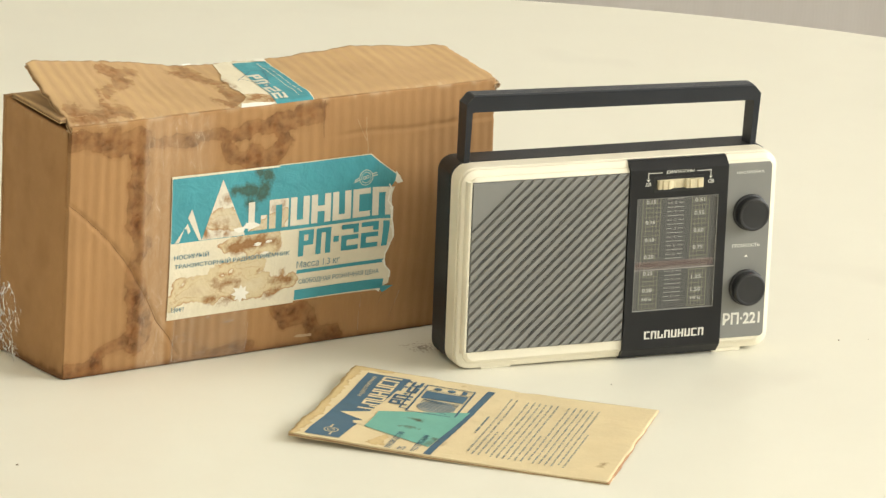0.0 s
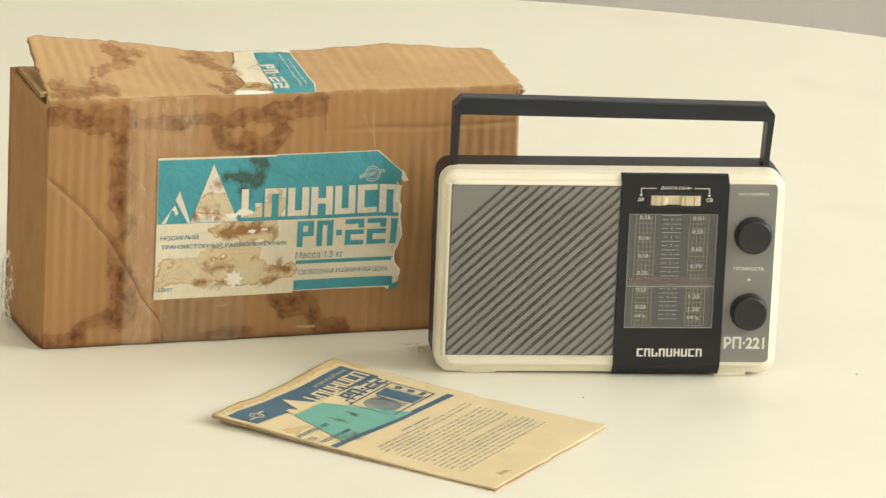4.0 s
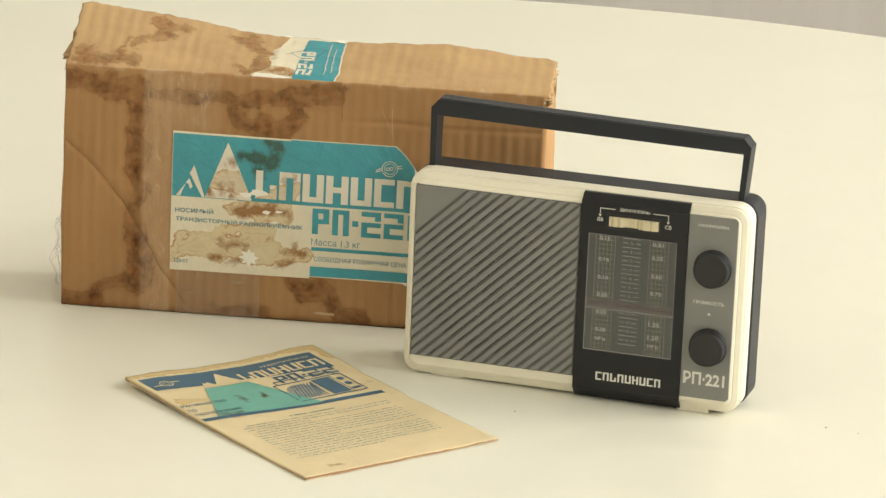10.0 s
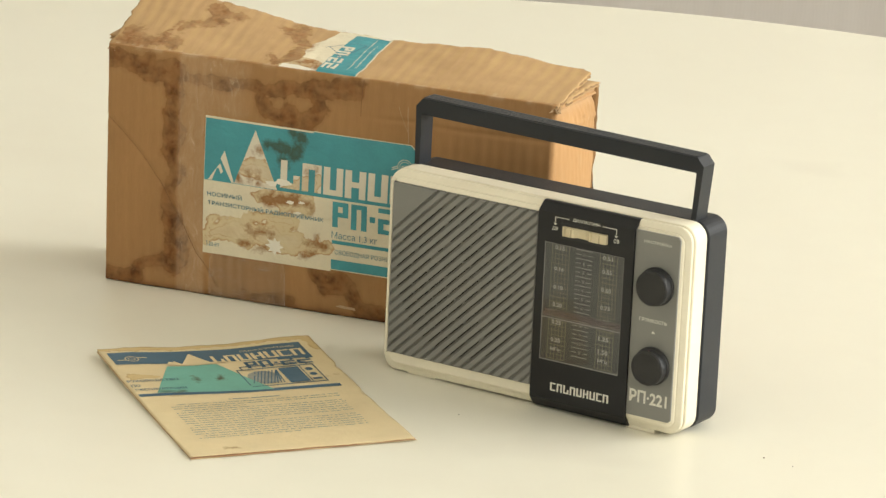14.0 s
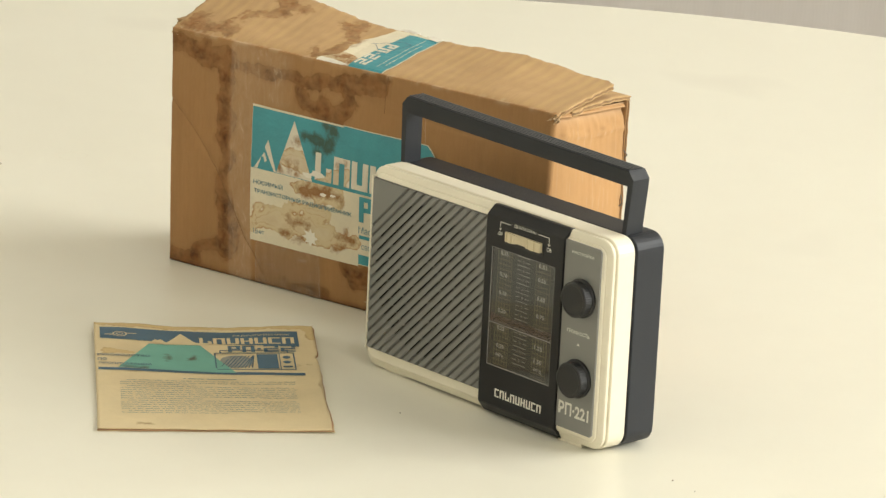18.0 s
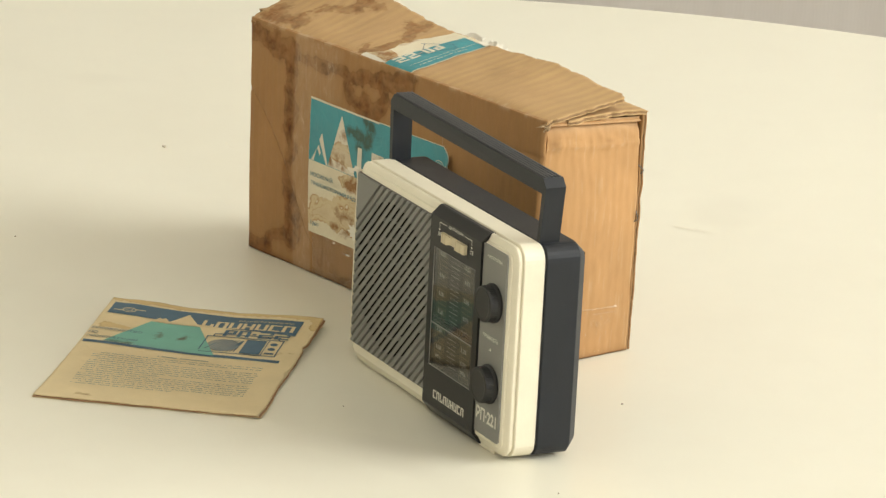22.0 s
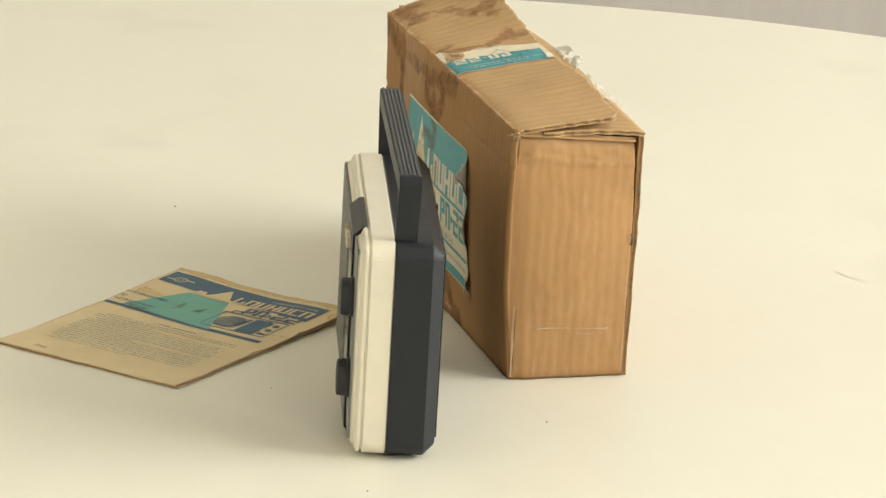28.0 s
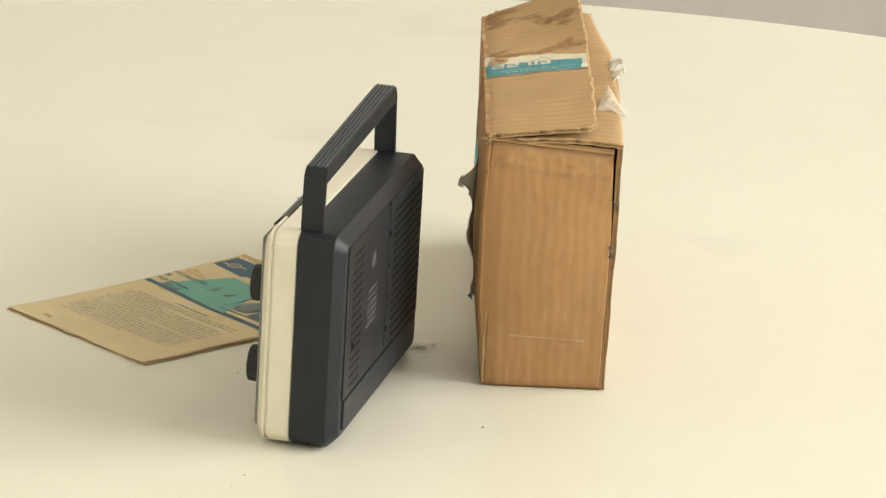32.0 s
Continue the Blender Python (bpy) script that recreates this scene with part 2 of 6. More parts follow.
M_KNOB = varied("black_knob_plastic", (0.0105, 0.0105, 0.0110), 0.48, 0.15, 60.0, 1200.0, 0.06, 0.06)
M_GREY = varied("grey_painted_metal", (0.214, 0.211, 0.194), 0.46, 0.06, 25.0, 1800.0, 0.10, 0.05, spec=0.35)
M_GROOVE = varied("dark_grille_recess", (0.124, 0.120, 0.105), 0.6, 0.1, 60.0, 900.0)
# base lightened to include haze reflected by the dial window
M_DIAL = varied("dial_plate", (0.106, 0.104, 0.097), 0.5, 0.08, 40.0, 900.0)
M_SEAM = varied("grey_gasket", (0.22, 0.215, 0.205), 0.5, 0.08, 60.0, 900.0)
M_EDGE = varied("cut_acrylic_edge", (0.34, 0.33, 0.30), 0.35, 0.15, 200.0, 900.0)
# near-black for holes that aren't cut: their inner shade as colour
M_HOLE = varied("hole_shade", (0.004, 0.004, 0.004), 0.8, 0.1, 60.0, 900.0, spec=0.2)
M_EMBOSS = varied("pale_embossing", (0.105, 0.105, 0.108), 0.5, 0.15, 60.0, 900.0)
M_OLIVE = varied("olive_dial_print", (0.36, 0.34, 0.22), 0.55, 0.08, 90.0, 900.0)
M_MARK = varied("pale_marking", (0.68, 0.66, 0.58), 0.55, 0.06, 90.0, 900.0)
M_MARK_DIM = varied("dim_marking", (0.52, 0.51, 0.46), 0.55, 0.06, 90.0, 900.0)
M_RED = varied("faded_red_line", (0.27, 0.105, 0.085), 0.45, 0.1, 90.0, 900.0)
M_IVORY = varied("ivory_switch_plastic", (0.58, 0.50, 0.33), 0.34, 0.06, 90.0, 900.0)
M_PAPER = varied("yellowed_paper", (0.67, 0.545, 0.325), 0.72, 0.07, 30.0, 900.0, 0.12, stained=True, stain=(0.44, 0.29, 0.13), crumple=0.16)
M_PAPER_EDGE = varied("inner_leaf_paper", (0.40, 0.22, 0.11), 0.75, 0.1, 60.0, 900.0)
M_NAVY = varied("faded_navy_print", (0.062, 0.125, 0.182), 0.6, 0.16, 50.0, 900.0, stained=True, stain=(0.10, 0.085, 0.06))
M_MINT = varied("mint_print", (0.155, 0.39, 0.315), 0.6, 0.10, 50.0, 900.0, stained=True, stain=(0.11, 0.09, 0.045))
M_GREYINK = varied("grey_picture_ink", (0.30, 0.30, 0.26), 0.7, 0.2, 150.0, 900.0)
M_TEXT = varied("booklet_text_ink", (0.185, 0.245, 0.245), 0.7, 0.2, 120.0, 900.0)
M_STEEL = mat("dull_staple_steel", (0.16, 0.15, 0.14), 0.4, 0.9)
M_CRUMB = varied("dark_crumb", (0.23, 0.175, 0.12), 0.7, 0.2, 400.0, 2000.0)
M_SMUDGE = varied("brown_smudge", (0.54, 0.475, 0.375), 0.6, 0.3, 120.0, 900.0)
M_FAINT = varied("faint_ring_stain", (0.768, 0.728, 0.612), 0.45, 0.08, 120.0, 900.0)
M_TAPE, M_PANE = clear_tape(), clear_pane()
M_CURSOR = tinted_film("milky_cursor_plastic", (0.40, 0.33, 0.30), 0.28)
M_CURSOR_LINE = tinted_film("faded_red_line", (0.34, 0.165, 0.14), 0.30)
# hazy pale film for the glints painted on the clear tape
M_GLINT = clear_tape("tape_glint_film", 0.5)
M_LOOSE = tinted_film("loose_milky_tape", (0.78, 0.72, 0.60), 0.42)


# ---- mesh helpers ----
def link(name, me, parent=None, material=None, label=""):
    ob = new(name, me)
    if material:
        me.materials.append(material)
    if parent is not None:
        ob.parent = parent
    if label:
        ob["label"] = label
    return ob


def part(name, bm, material, parent, label="", smooth=False):
    me = bpy.data.meshes.new(name)
    bmesh.ops.recalc_face_normals(bm, faces=bm.faces)
    bm.to_mesh(me)
    bm.free()
    if smooth:
        me.polygons.foreach_set("use_smooth", [True] * len(me.polygons))
    return link(name, me, parent, material, label)


def thing(name, m, label, category, group=""):
    ob = new(name)
    ob.matrix_world = m
    ob.empty_display_size = 0.02
    return tagged(ob, label, category, group)


def add_box(bm, x0, x1, y0, y1, z0, z1, bevel=0.0):
    r = bmesh.ops.create_cube(bm, size=1.0)
    vs = r["verts"]
    for v in vs:
        v.co = Vector((x0 if v.co.x < 0 else x1, y0 if v.co.y < 0 else y1, z0 if v.co.z < 0 else z1))
    if bevel:
        es = list({e for v in vs for e in v.link_edges})
        bmesh.ops.bevel(bm, geom=es, offset=bevel, segments=2, affect="EDGES", profile=0.6)


def add_prism(bm, poly, y0, y1, chamfer=0.0):
    """A polygon in x and z, from depth y0 back to y1; its front edge chamfered by an inset."""
    n = len(poly)
    cx, cz = sum(p[0] for p in poly) / n, sum(p[1] for p in poly) / n
    back = [bm.verts.new((p[0], y1, p[1])) for p in poly]
    rings = [back]
    if chamfer:
        rings.append([bm.verts.new((p[0], y0 + chamfer, p[1])) for p in poly])
        ins = []
        for i in range(n):
            a, b, c = Vector(poly[i - 1]), Vector(poly[i]), Vector(poly[(i + 1) % n])
            d1, d2 = (b - a).normalized(), (c - b).normalized()
            n1, n2 = Vector((-d1.y, d1.x)), Vector((-d2.y, d2.x))
            k = (n1 + n2)
            k = k / max(0.3, k.dot(n1)) if k.length > 1e-6 else n1
            ins.append(b + k * chamfer)
        rings.append([bm.verts.new((p.x, y0, p.y)) for p in ins])
    else:
        rings.append([bm.verts.new((p[0], y0, p[1])) for p in poly])
    for a, b in zip(rings, rings[1:]):
        for i in range(n):
            bm.faces.new((a[i], a[(i + 1) % n], b[(i + 1) % n], b[i]))
    bm.faces.new(rings[-1])
    bm.faces.new(back[::-1])


def round_rect(hw, hh, r, seg=7):
    pts = []
    for cx, cz, a0 in ((hw - r, hh - r, 0), (-hw + r, hh - r, 90), (-hw + r, -hh + r, 180), (hw - r, -hh + r, 270)):
        for i in range(seg + 1):
            a = radians(a0 + 90 * i / seg)
            pts.append((cx + r * math.cos(a), cz + r * math.sin(a)))
    return pts


def loft(rings, cx=0.0, cz=0.0, caps=True):
    """A shell through rounded rectangles: rows of depth, half width, half height, corner radius."""
    bm = bmesh.new()
    loops = [[bm.verts.new((cx + x, y, cz + z)) for x, z in round_rect(hw, hh, r)] for y, hw, hh, r in rings]
    n = len(loops[0])
    for a, b in zip(loops, loops[1:]):
        for i in range(n):
            bm.faces.new((a[i], a[(i + 1) % n], b[(i + 1) % n], b[i]))
    if caps:
        bm.faces.new(loops[0])
        bm.faces.new(loops[-1][::-1])
    return bm


def clip_poly(poly, nx, nz, d):
    """Keep the part of a polygon where nx*x + nz*z <= d."""
    out = []
    for i, p in enumerate(poly):
        q = poly[(i + 1) % len(poly)]
        a, b = nx * p[0] + nz * p[1] - d, nx * q[0] + nz * q[1] - d
        if a <= 0:
            out.append(p)
        if a * b < 0:
            t = a / (a - b)
            out.append((p[0] + (q[0] - p[0]) * t, p[1] + (q[1] - p[1]) * t))
    return out


def lathe(profile, seg=48, knurl=None):
    """Turned about the y axis: rows of depth, radius; knurl: (first row, last row, depth of the ridges)."""
    bm = bmesh.new()
    loops = []
    for k, (y, r) in enumerate(profile):
        loops.append([bm.verts.new(((r - (knurl[2] if knurl and knurl[0] <= k <= knurl[1] and i % 2 else 0)) * math.cos(2 * math.pi * i / seg), y,
                                    (r - (knurl[2] if knurl and knurl[0] <= k <= knurl[1] and i % 2 else 0)) * math.sin(2 * math.pi * i / seg))) for i in range(seg)])
    for a, b in zip(loops, loops[1:]):
        for i in range(seg):
            bm.faces.new((a[i], a[(i + 1) % seg], b[(i + 1) % seg], b[i]))
    bm.faces.new(loops[0])
    bm.faces.new(loops[-1][::-1])
    return bm


def text_mesh(words, size, spread=1.0, squeeze=1.0, weight=0.0):
    """Flat writing in x and y, its lower left corner at the origin."""
    cu = bpy.data.curves.new("writing", "FONT")
    cu.body, cu.size, cu.space_character, cu.resolution_u, cu.offset = words, size, spread, 2, weight
    ob = bpy.data.objects.new("writing", cu)
    scene.collection.objects.link(ob)
    bpy.context.view_layer.update()
    me = bpy.data.meshes.new_from_object(ob.evaluated_get(bpy.context.evaluated_depsgraph_get()))
    bpy.data.objects.remove(ob)
    for v in me.vertices:
        v.co.x *= squeeze
    me.materials.clear()
    return me


def sheet(name, func, nu, nv, thick, material, parent, label="", fields=(), edge=None):
    """A thick sheet over func(u, v), u and v from 0 to 1; fields: names and functions of (u, v) kept as attributes."""
    us, vs = np.linspace(0, 1, nu + 1), np.linspace(0, 1, nv + 1)
    P = np.array([[func(u, v) for u in us] for v in vs], float)
    du, dv = np.gradient(P, axis=1), np.gradient(P, axis=0)
    N = np.cross(du, dv)
    N /= np.linalg.norm(N, axis=2, keepdims=True) + 1e-12
    B = P - N * thick
    n = (nu + 1) * (nv + 1)
    ids = np.arange(n).reshape(nv + 1, nu + 1)
    q = np.stack([ids[:-1, :-1], ids[:-1, 1:], ids[1:, 1:], ids[1:, :-1]], -1).reshape(-1, 4)
    faces = q.tolist() + (q[:, ::-1] + n).tolist()
    rim = list(ids[0, :]) + list(ids[1:, -1]) + list(ids[-1, -2::-1]) + list(ids[-2:0:-1, 0])
    allp = np.concatenate([P.reshape(-1, 3), B.reshape(-1, 3)])
    rows, slot = [[int(i) for i in rim], [int(i + n) for i in rim]], [0]
    if edge:
        # corrugated board: two liners with the fluting sunk between them
        C = P.reshape(-1, 3).mean(axis=0)
        for k, inset in ((0.24, 0.0), (0.30, 0.0009), (0.70, 0.0009), (0.76, 0.0)):
            mid = P.reshape(-1, 3)[rim] * (1 - k) + B.reshape(-1, 3)[rim] * k
            to = C - mid
            mid = mid + to / (np.linalg.norm(to, axis=1, keepdims=True) + 1e-9) * inset
            rows.insert(-1, list(range(len(allp), len(allp) + len(rim))))
            allp = np.concatenate([allp, mid])
        slot = [0, 1, 1, 1, 0]
    slots = [0] * len(faces)
    for ra, rb, sl in zip(rows, rows[1:], slot):
        for i in range(len(rim)):
            j = (i + 1) % len(rim)
            faces.append([ra[j], ra[i], rb[i], rb[j]])
            slots.append(sl)
    me = bpy.data.meshes.new(name)
    me.from_pydata(allp.tolist(), [], faces)
    me.polygons.foreach_set("use_smooth", [True] * (2 * len(q)) + [False] * (len(faces) - 2 * len(q)))
    me.polygons.foreach_set("material_index", slots)
    for key, f in fields:
        a = me.attributes.new(key, "FLOAT", "POINT")
        vals = np.array([[f(u, v) for u in us] for v in vs], float).reshape(-1)
        a.data.foreach_set("value", np.concatenate([vals, vals, np.zeros(len(allp) - 2 * n)]).astype(np.float32))
    ob = link(name, me, parent, material, label)
    if edge:
        me.materials.append(edge)
    return ob


def decal(name, polys, place, material, parent, label="", step=0.004, field=None):
    """Flat pieces in a surface's own x and y, cut fine and laid on it by place(x, y)."""
    bm = bmesh.new()
    for poly in polys:
        bm.faces.new([bm.verts.new((p[0], p[1], 0)) for p in poly])
    if step:
        xs, ys = [v.co.x for v in bm.verts], [v.co.y for v in bm.verts]
        for axis, lo, hi in ((0, min(xs), max(xs)), (1, min(ys), max(ys))):
            k = math.floor(lo / step) + 1
            while k * step < hi - 1e-6:
                co, no = Vector((0, 0, 0)), Vector((0, 0, 0))
                co[axis], no[axis] = k * step, 1
                bmesh.ops.bisect_plane(bm, geom=bm.verts[:] + bm.edges[:] + bm.faces[:], plane_co=co, plane_no=no)
                k += 1
    return laid(name, bm, place, material, parent, label, field)


def laid(name, bm, place, material, parent, label="", field=None):
    flat = [(v.co.x, v.co.y) for v in bm.verts]
    for v in bm.verts:
        v.co = Vector(place(v.co.x, v.co.y))
    me = bpy.data.meshes.new(name)
    bm.to_mesh(me)
    bm.free()
    for key, f in (field.items() if isinstance(field, dict) else [("stain", field)] if field else []):
        a = me.attributes.new(key, "FLOAT", "POINT")
        a.data.foreach_set("value", [f(x, y) for x, y in flat])
    return link(name, me, parent, material, label)


def writing(name, words, x, y, width, height, place, material, parent, label="", weight=0.0):
    whole = text_mesh(words, 1.0)
    xs, ys = [v.co.x for v in whole.vertices], [v.co.y for v in whole.vertices]
    kx, ky = width / (max(xs) - min(xs)), height / (max(ys) - min(ys))
    made, at = None, 0
    for word in words.split(" "):
        me = text_mesh(word, 1.0, weight=weight / kx)
        upto = text_mesh(words[:at + len(word)], 1.0)
        shift = max(v.co.x for v in upto.vertices) - max(v.co.x for v in me.vertices) - min(xs)
        at += len(word) + 1
        for v in me.vertices:
            v.co = Vector(place(x + (v.co.x + shift) * kx, y + (v.co.y - min(ys)) * ky))
        bpy.data.meshes.remove(upto)
        me.name = name
        made = link(name, me, parent, material, label)
    bpy.data.meshes.remove(whole)
    return made


def rect(x0, x1, y0, y1):
    return [(x0, y0), (x1, y0), (x1, y1), (x0, y1)]


def ring_poly(cx, cy, r0, r1, n=28, a0=0.0, a1=360.0):
    out = []
    for i in range(n):
        a, b = radians(a0 + (a1 - a0) * i / n), radians(a0 + (a1 - a0) * (i + 1) / n)
        out.append([(cx + r0 * math.cos(a), cy + r0 * math.sin(a)), (cx + r1 * math.cos(a), cy + r1 * math.sin(a)),
                    (cx + r1 * math.cos(b), cy + r1 * math.sin(b)), (cx + r0 * math.cos(b), cy + r0 * math.sin(b))])
    return out


def sstep(a, b, x):
    t = min(1.0, max(0.0, (x - a) / (b - a)))
    return t * t * (3 - 2 * t)


def fbm(x, y, z=0.0, octaves=4):
    return noise.fractal(Vector((x, y, z)), 1.0, 2.0, octaves)


def inside(x, y, strokes):
    """0.5 on the outline of a set of strokes (x0, y0, x1, y1, radius), rising by 0.1 every 3 mm inward."""
    d = -0.03
    for x0, y0, x1, y1, r in strokes:
        ax, ay = x1 - x0, y1 - y0
        k = min(1.0, max(0.0, ((x - x0) * ax + (y - y0) * ay) / (ax * ax + ay * ay + 1e-9)))
        d = max(d, r - math.hypot(x - x0 - ax * k, y - y0 - ay * k))
    return min(1.0, max(0.0, 0.5 + d / 0.03))


# ---- the room around ----
def wall_box(name, x0, x1, y0, y1, z0, z1, material, label, category):
    bm = bmesh.new()
    add_box(bm, x0, x1, y0, y1, z0, z1)
    return tagged(part(name, bm, material, None), label, category, kind="structure")


wall_box("floor", -2.0, 4.4, -4.4, 2.0, -0.85, -0.75, M_FLOOR, "brown wooden floor below the round table", "floor")
wall_box("ceiling", -2.0, 4.4, -4.4, 2.0, 2.90, 3.00, M_CEILING, "plain pale plaster ceiling", "ceiling")
wall_box("wall_back", -2.0, 4.4, 1.75, 1.85, -0.75, 2.90, M_WALLPAPER, "pale grey wall with a fine vertical weave", "wall")
# out of view, added and placed for its bounce on left-facing sides
wall_box("wall_west", -2.0, -1.8, -4.2, 1.75, -0.75, 2.90, M_WEST, "unseen plain grey wall that sets the fill from the left", "wall")


def pierced_wall(name, along_x, at, thick, lo, hi, o0, o1, z0, z1):
    bm = bmesh.new()
    for a, b, c, d in ((lo, o0, -0.75, 2.90), (o1, hi, -0.75, 2.90), (o0, o1, -0.75, z0), (o0, o1, z1, 2.90)):
        if along_x:
            add_box(bm, a, b, at, at + thick, c, d)
        else:
            add_box(bm, at, at + thick, a, b, c, d)
    return tagged(part(name, bm, M_PLASTER, None), "plain pale plaster wall with a window opening", "wall", kind="structure")


pierced_wall("wall_east", False, 4.2, 0.2, -4.2, 1.75, -2.2, 1.6, 0.85, 2.80)
# unseen wall; its opening is made for the added fill lamp
pierced_wall("wall_front", True, -4.4, 0.2, -2.0, 4.4, 0.7, 2.7, 1.75, 2.75)


# ---- the round table ----
MOVED = []
table = thing("round_table", pose(0, 0, 0), "large round white laminate turntable with faint stains", "table")
MOVED.append(table)
RIM = 1.088
bm = bmesh.new()
prof = [(0.0, -0.028), (RIM - 0.004, -0.028), (RIM, -0.024), (RIM, -0.004), (RIM - 0.001, -0.0012), (RIM - 0.004, 0.0), (0.55, 0.0), (0.0, 0.0)]
SEG = 160
loops = []
for r, z in prof:
    loops.append([bm.verts.new((0, 0, z))] if r == 0 else [bm.verts.new((r * math.cos(2 * math.pi * i / SEG), r * math.sin(2 * math.pi * i / SEG), z)) for i in range(SEG)])
for a, b in zip(loops, loops[1:]):
    for i in range(SEG):
        j = (i + 1) % SEG
        bm.faces.new([v for v in ((a[0],) if len(a) == 1 else (a[i], a[j]))] + [v for v in ((b[0],) if len(b) == 1 else (b[j], b[i]))])
part("tabletop", bm, M_TABLE, table)
bm = bmesh.new()
bmesh.ops.create_cone(bm, cap_ends=True, segments=40, radius1=0.05, radius2=0.05, depth=0.70, matrix=pose(0, 0, -0.378))
bmesh.ops.create_cone(bm, cap_ends=True, segments=48, radius1=0.34, radius2=0.30, depth=0.025, matrix=pose(0, 0, -0.737))
part("pedestal", bm, M_PLASTER, table)


def blot(name, cx, cy, rx, ry, ang, material, seed, z=0.0003, hole=0.0, label=""):
    """A small uneven mark lying on the table."""
    bm = bmesh.new()
    n = 22
    c, s = math.cos(radians(ang)), math.sin(radians(ang))
    outer, inner = [], []
    for i in range(n):
        a = 2 * math.pi * i / n
        k = 1 + 0.35 * fbm(math.cos(a) * 1.3, math.sin(a) * 1.3, seed)
        x, y = rx * k * math.cos(a), ry * k * math.sin(a)
        outer.append(bm.verts.new((cx + x * c - y * s, cy + x * s + y * c, z)))
        if hole:
            inner.append(bm.verts.new((cx + hole * (x * c - y * s), cy + hole * (x * s + y * c), z)))
    if hole:
        for i in range(n):
            j = (i + 1) % n
            bm.faces.new((outer[i], outer[j], inner[j], inner[i]))
    else:
        bm.faces.new(outer)
    return part(name, bm, material, table, label)


blot("stain", 0.0015, 0.0010, 0.0056, 0.0034, 60, M_SMUDGE, 2.0, hole=0.45, label="brown smudge at the middle of the table")
for k in range(90):
    a, r = random.uniform(0, 6.283), abs(random.gauss(0.0105, 0.005))
    blot("speck", 0.001 + r * math.cos(a), 0.0015 + 0.7 * r * math.sin(a), random.uniform(0.0004, 0.0012), random.uniform(0.0003, 0.0008), random.uniform(0, 180), M_SMUDGE, 3.0 + k)
blot("stain", -0.529, -0.105, 0.011, 0.013, 0, M_FAINT, 40.0, hole=0.9)
blot("stain", -0.311, 0.2335, 0.014, 0.003, 60, M_FAINT, 41.0)
blot("stain", 0.0355, 0.2855, 0.0025, 0.0006, 150, M_FAINT, 42.0)
for k, (x, y, rx, ry, a) in enumerate(((-0.5145, -0.167, 0.0028, 0.0018, 30), (0.1155, 0.1266, 0.0018, 0.0008, 10), 
                                       (0.1308, -0.0622, 0.0008, 0.0006, 0), (0.2955, 0.0639, 0.0009, 0.0007, 0), (0.3173, 0.0698, 0.0005, 0.0004, 20),
                                       (-0.2512, -0.2834, 0.0012, 0.0008, 0))):
    bm = bmesh.new()
    bmesh.ops.create_icosphere(bm, subdivisions=2, radius=1.0)
    for v in bm.verts:
        v.co *= 1 + 0.3 * fbm(v.co.x * 1.7, v.co.y * 1.7, v.co.z + k)
    bmesh.ops.transform(bm, matrix=pose(x, y, ry * 0.45, 0, 0, a) @ Matrix.Diagonal((rx * 0.8, ry * 0.8, ry * 0.5, 1)), verts=bm.verts)
    MOVED.append(tagged(part("crumb", bm, M_SMUDGE if k == 0 else M_CRUMB, None), "pale brown crumb lying on the white table" if k == 0 else "tiny dark crumb lying on the white table", "crumb", "crumbs on the table"))


# ---- the cardboard carton ----
M_FRAY = varied("frayed_card_fibre", (0.46, 0.32, 0.18), 0.85, 0.15, 200.0, 900.0)
# dark brown that puts the shade of creases and cracks into colour
M_CREASE = varied("crease_shade", (0.17, 0.082, 0.030), 0.8, 0.2, 200.0, 900.0)
BX, BY, BZ = 0.3377, 0.082, 0.176
carton = thing("cardboard_box", pose(-0.2387, -0.1102, 0.0006, 0, 0, 33.6), "worn brown corrugated cardboard radio box, water stained, lid flaps lifted", "box")
MOVED.append(carton)



def trail(*pts):
    """Strokes from point to point: across, up, radius."""
    return [(a[0], a[1], b[0], b[1], (a[2] + b[2]) / 2) for a, b in zip(pts, pts[1:])]


# water stains of the front: below the lid, down the side, along the foot
TOP_STAIN = (trail((-0.002, 0.1655, 0.0062), (0.015, 0.1647, 0.0060), (0.029, 0.1600, 0.0048), (0.043, 0.1605, 0.0052), (0.0514, 0.1625, 0.0066))
             + trail((0.0068, 0.171, 0.0024), (0.0094, 0.164, 0.0032)) + trail((0.0329, 0.1713, 0.0028), (0.0299, 0.1617, 0.0034)) + trail((0.0368, 0.1554, 0.0024), (0.0269, 0.1567, 0.0024))
             + trail((0.0586, 0.1602, 0.0034), (0.0826, 0.1582, 0.0024), (0.1108, 0.1578, 0.0028), (0.125, 0.1575, 0.0026), (0.1331, 0.1613, 0.0039), (0.1453, 0.1623, 0.0047), (0.1555, 0.1625, 0.0039), (0.1679, 0.161, 0.0024), (0.1761, 0.1618, 0.0016)))
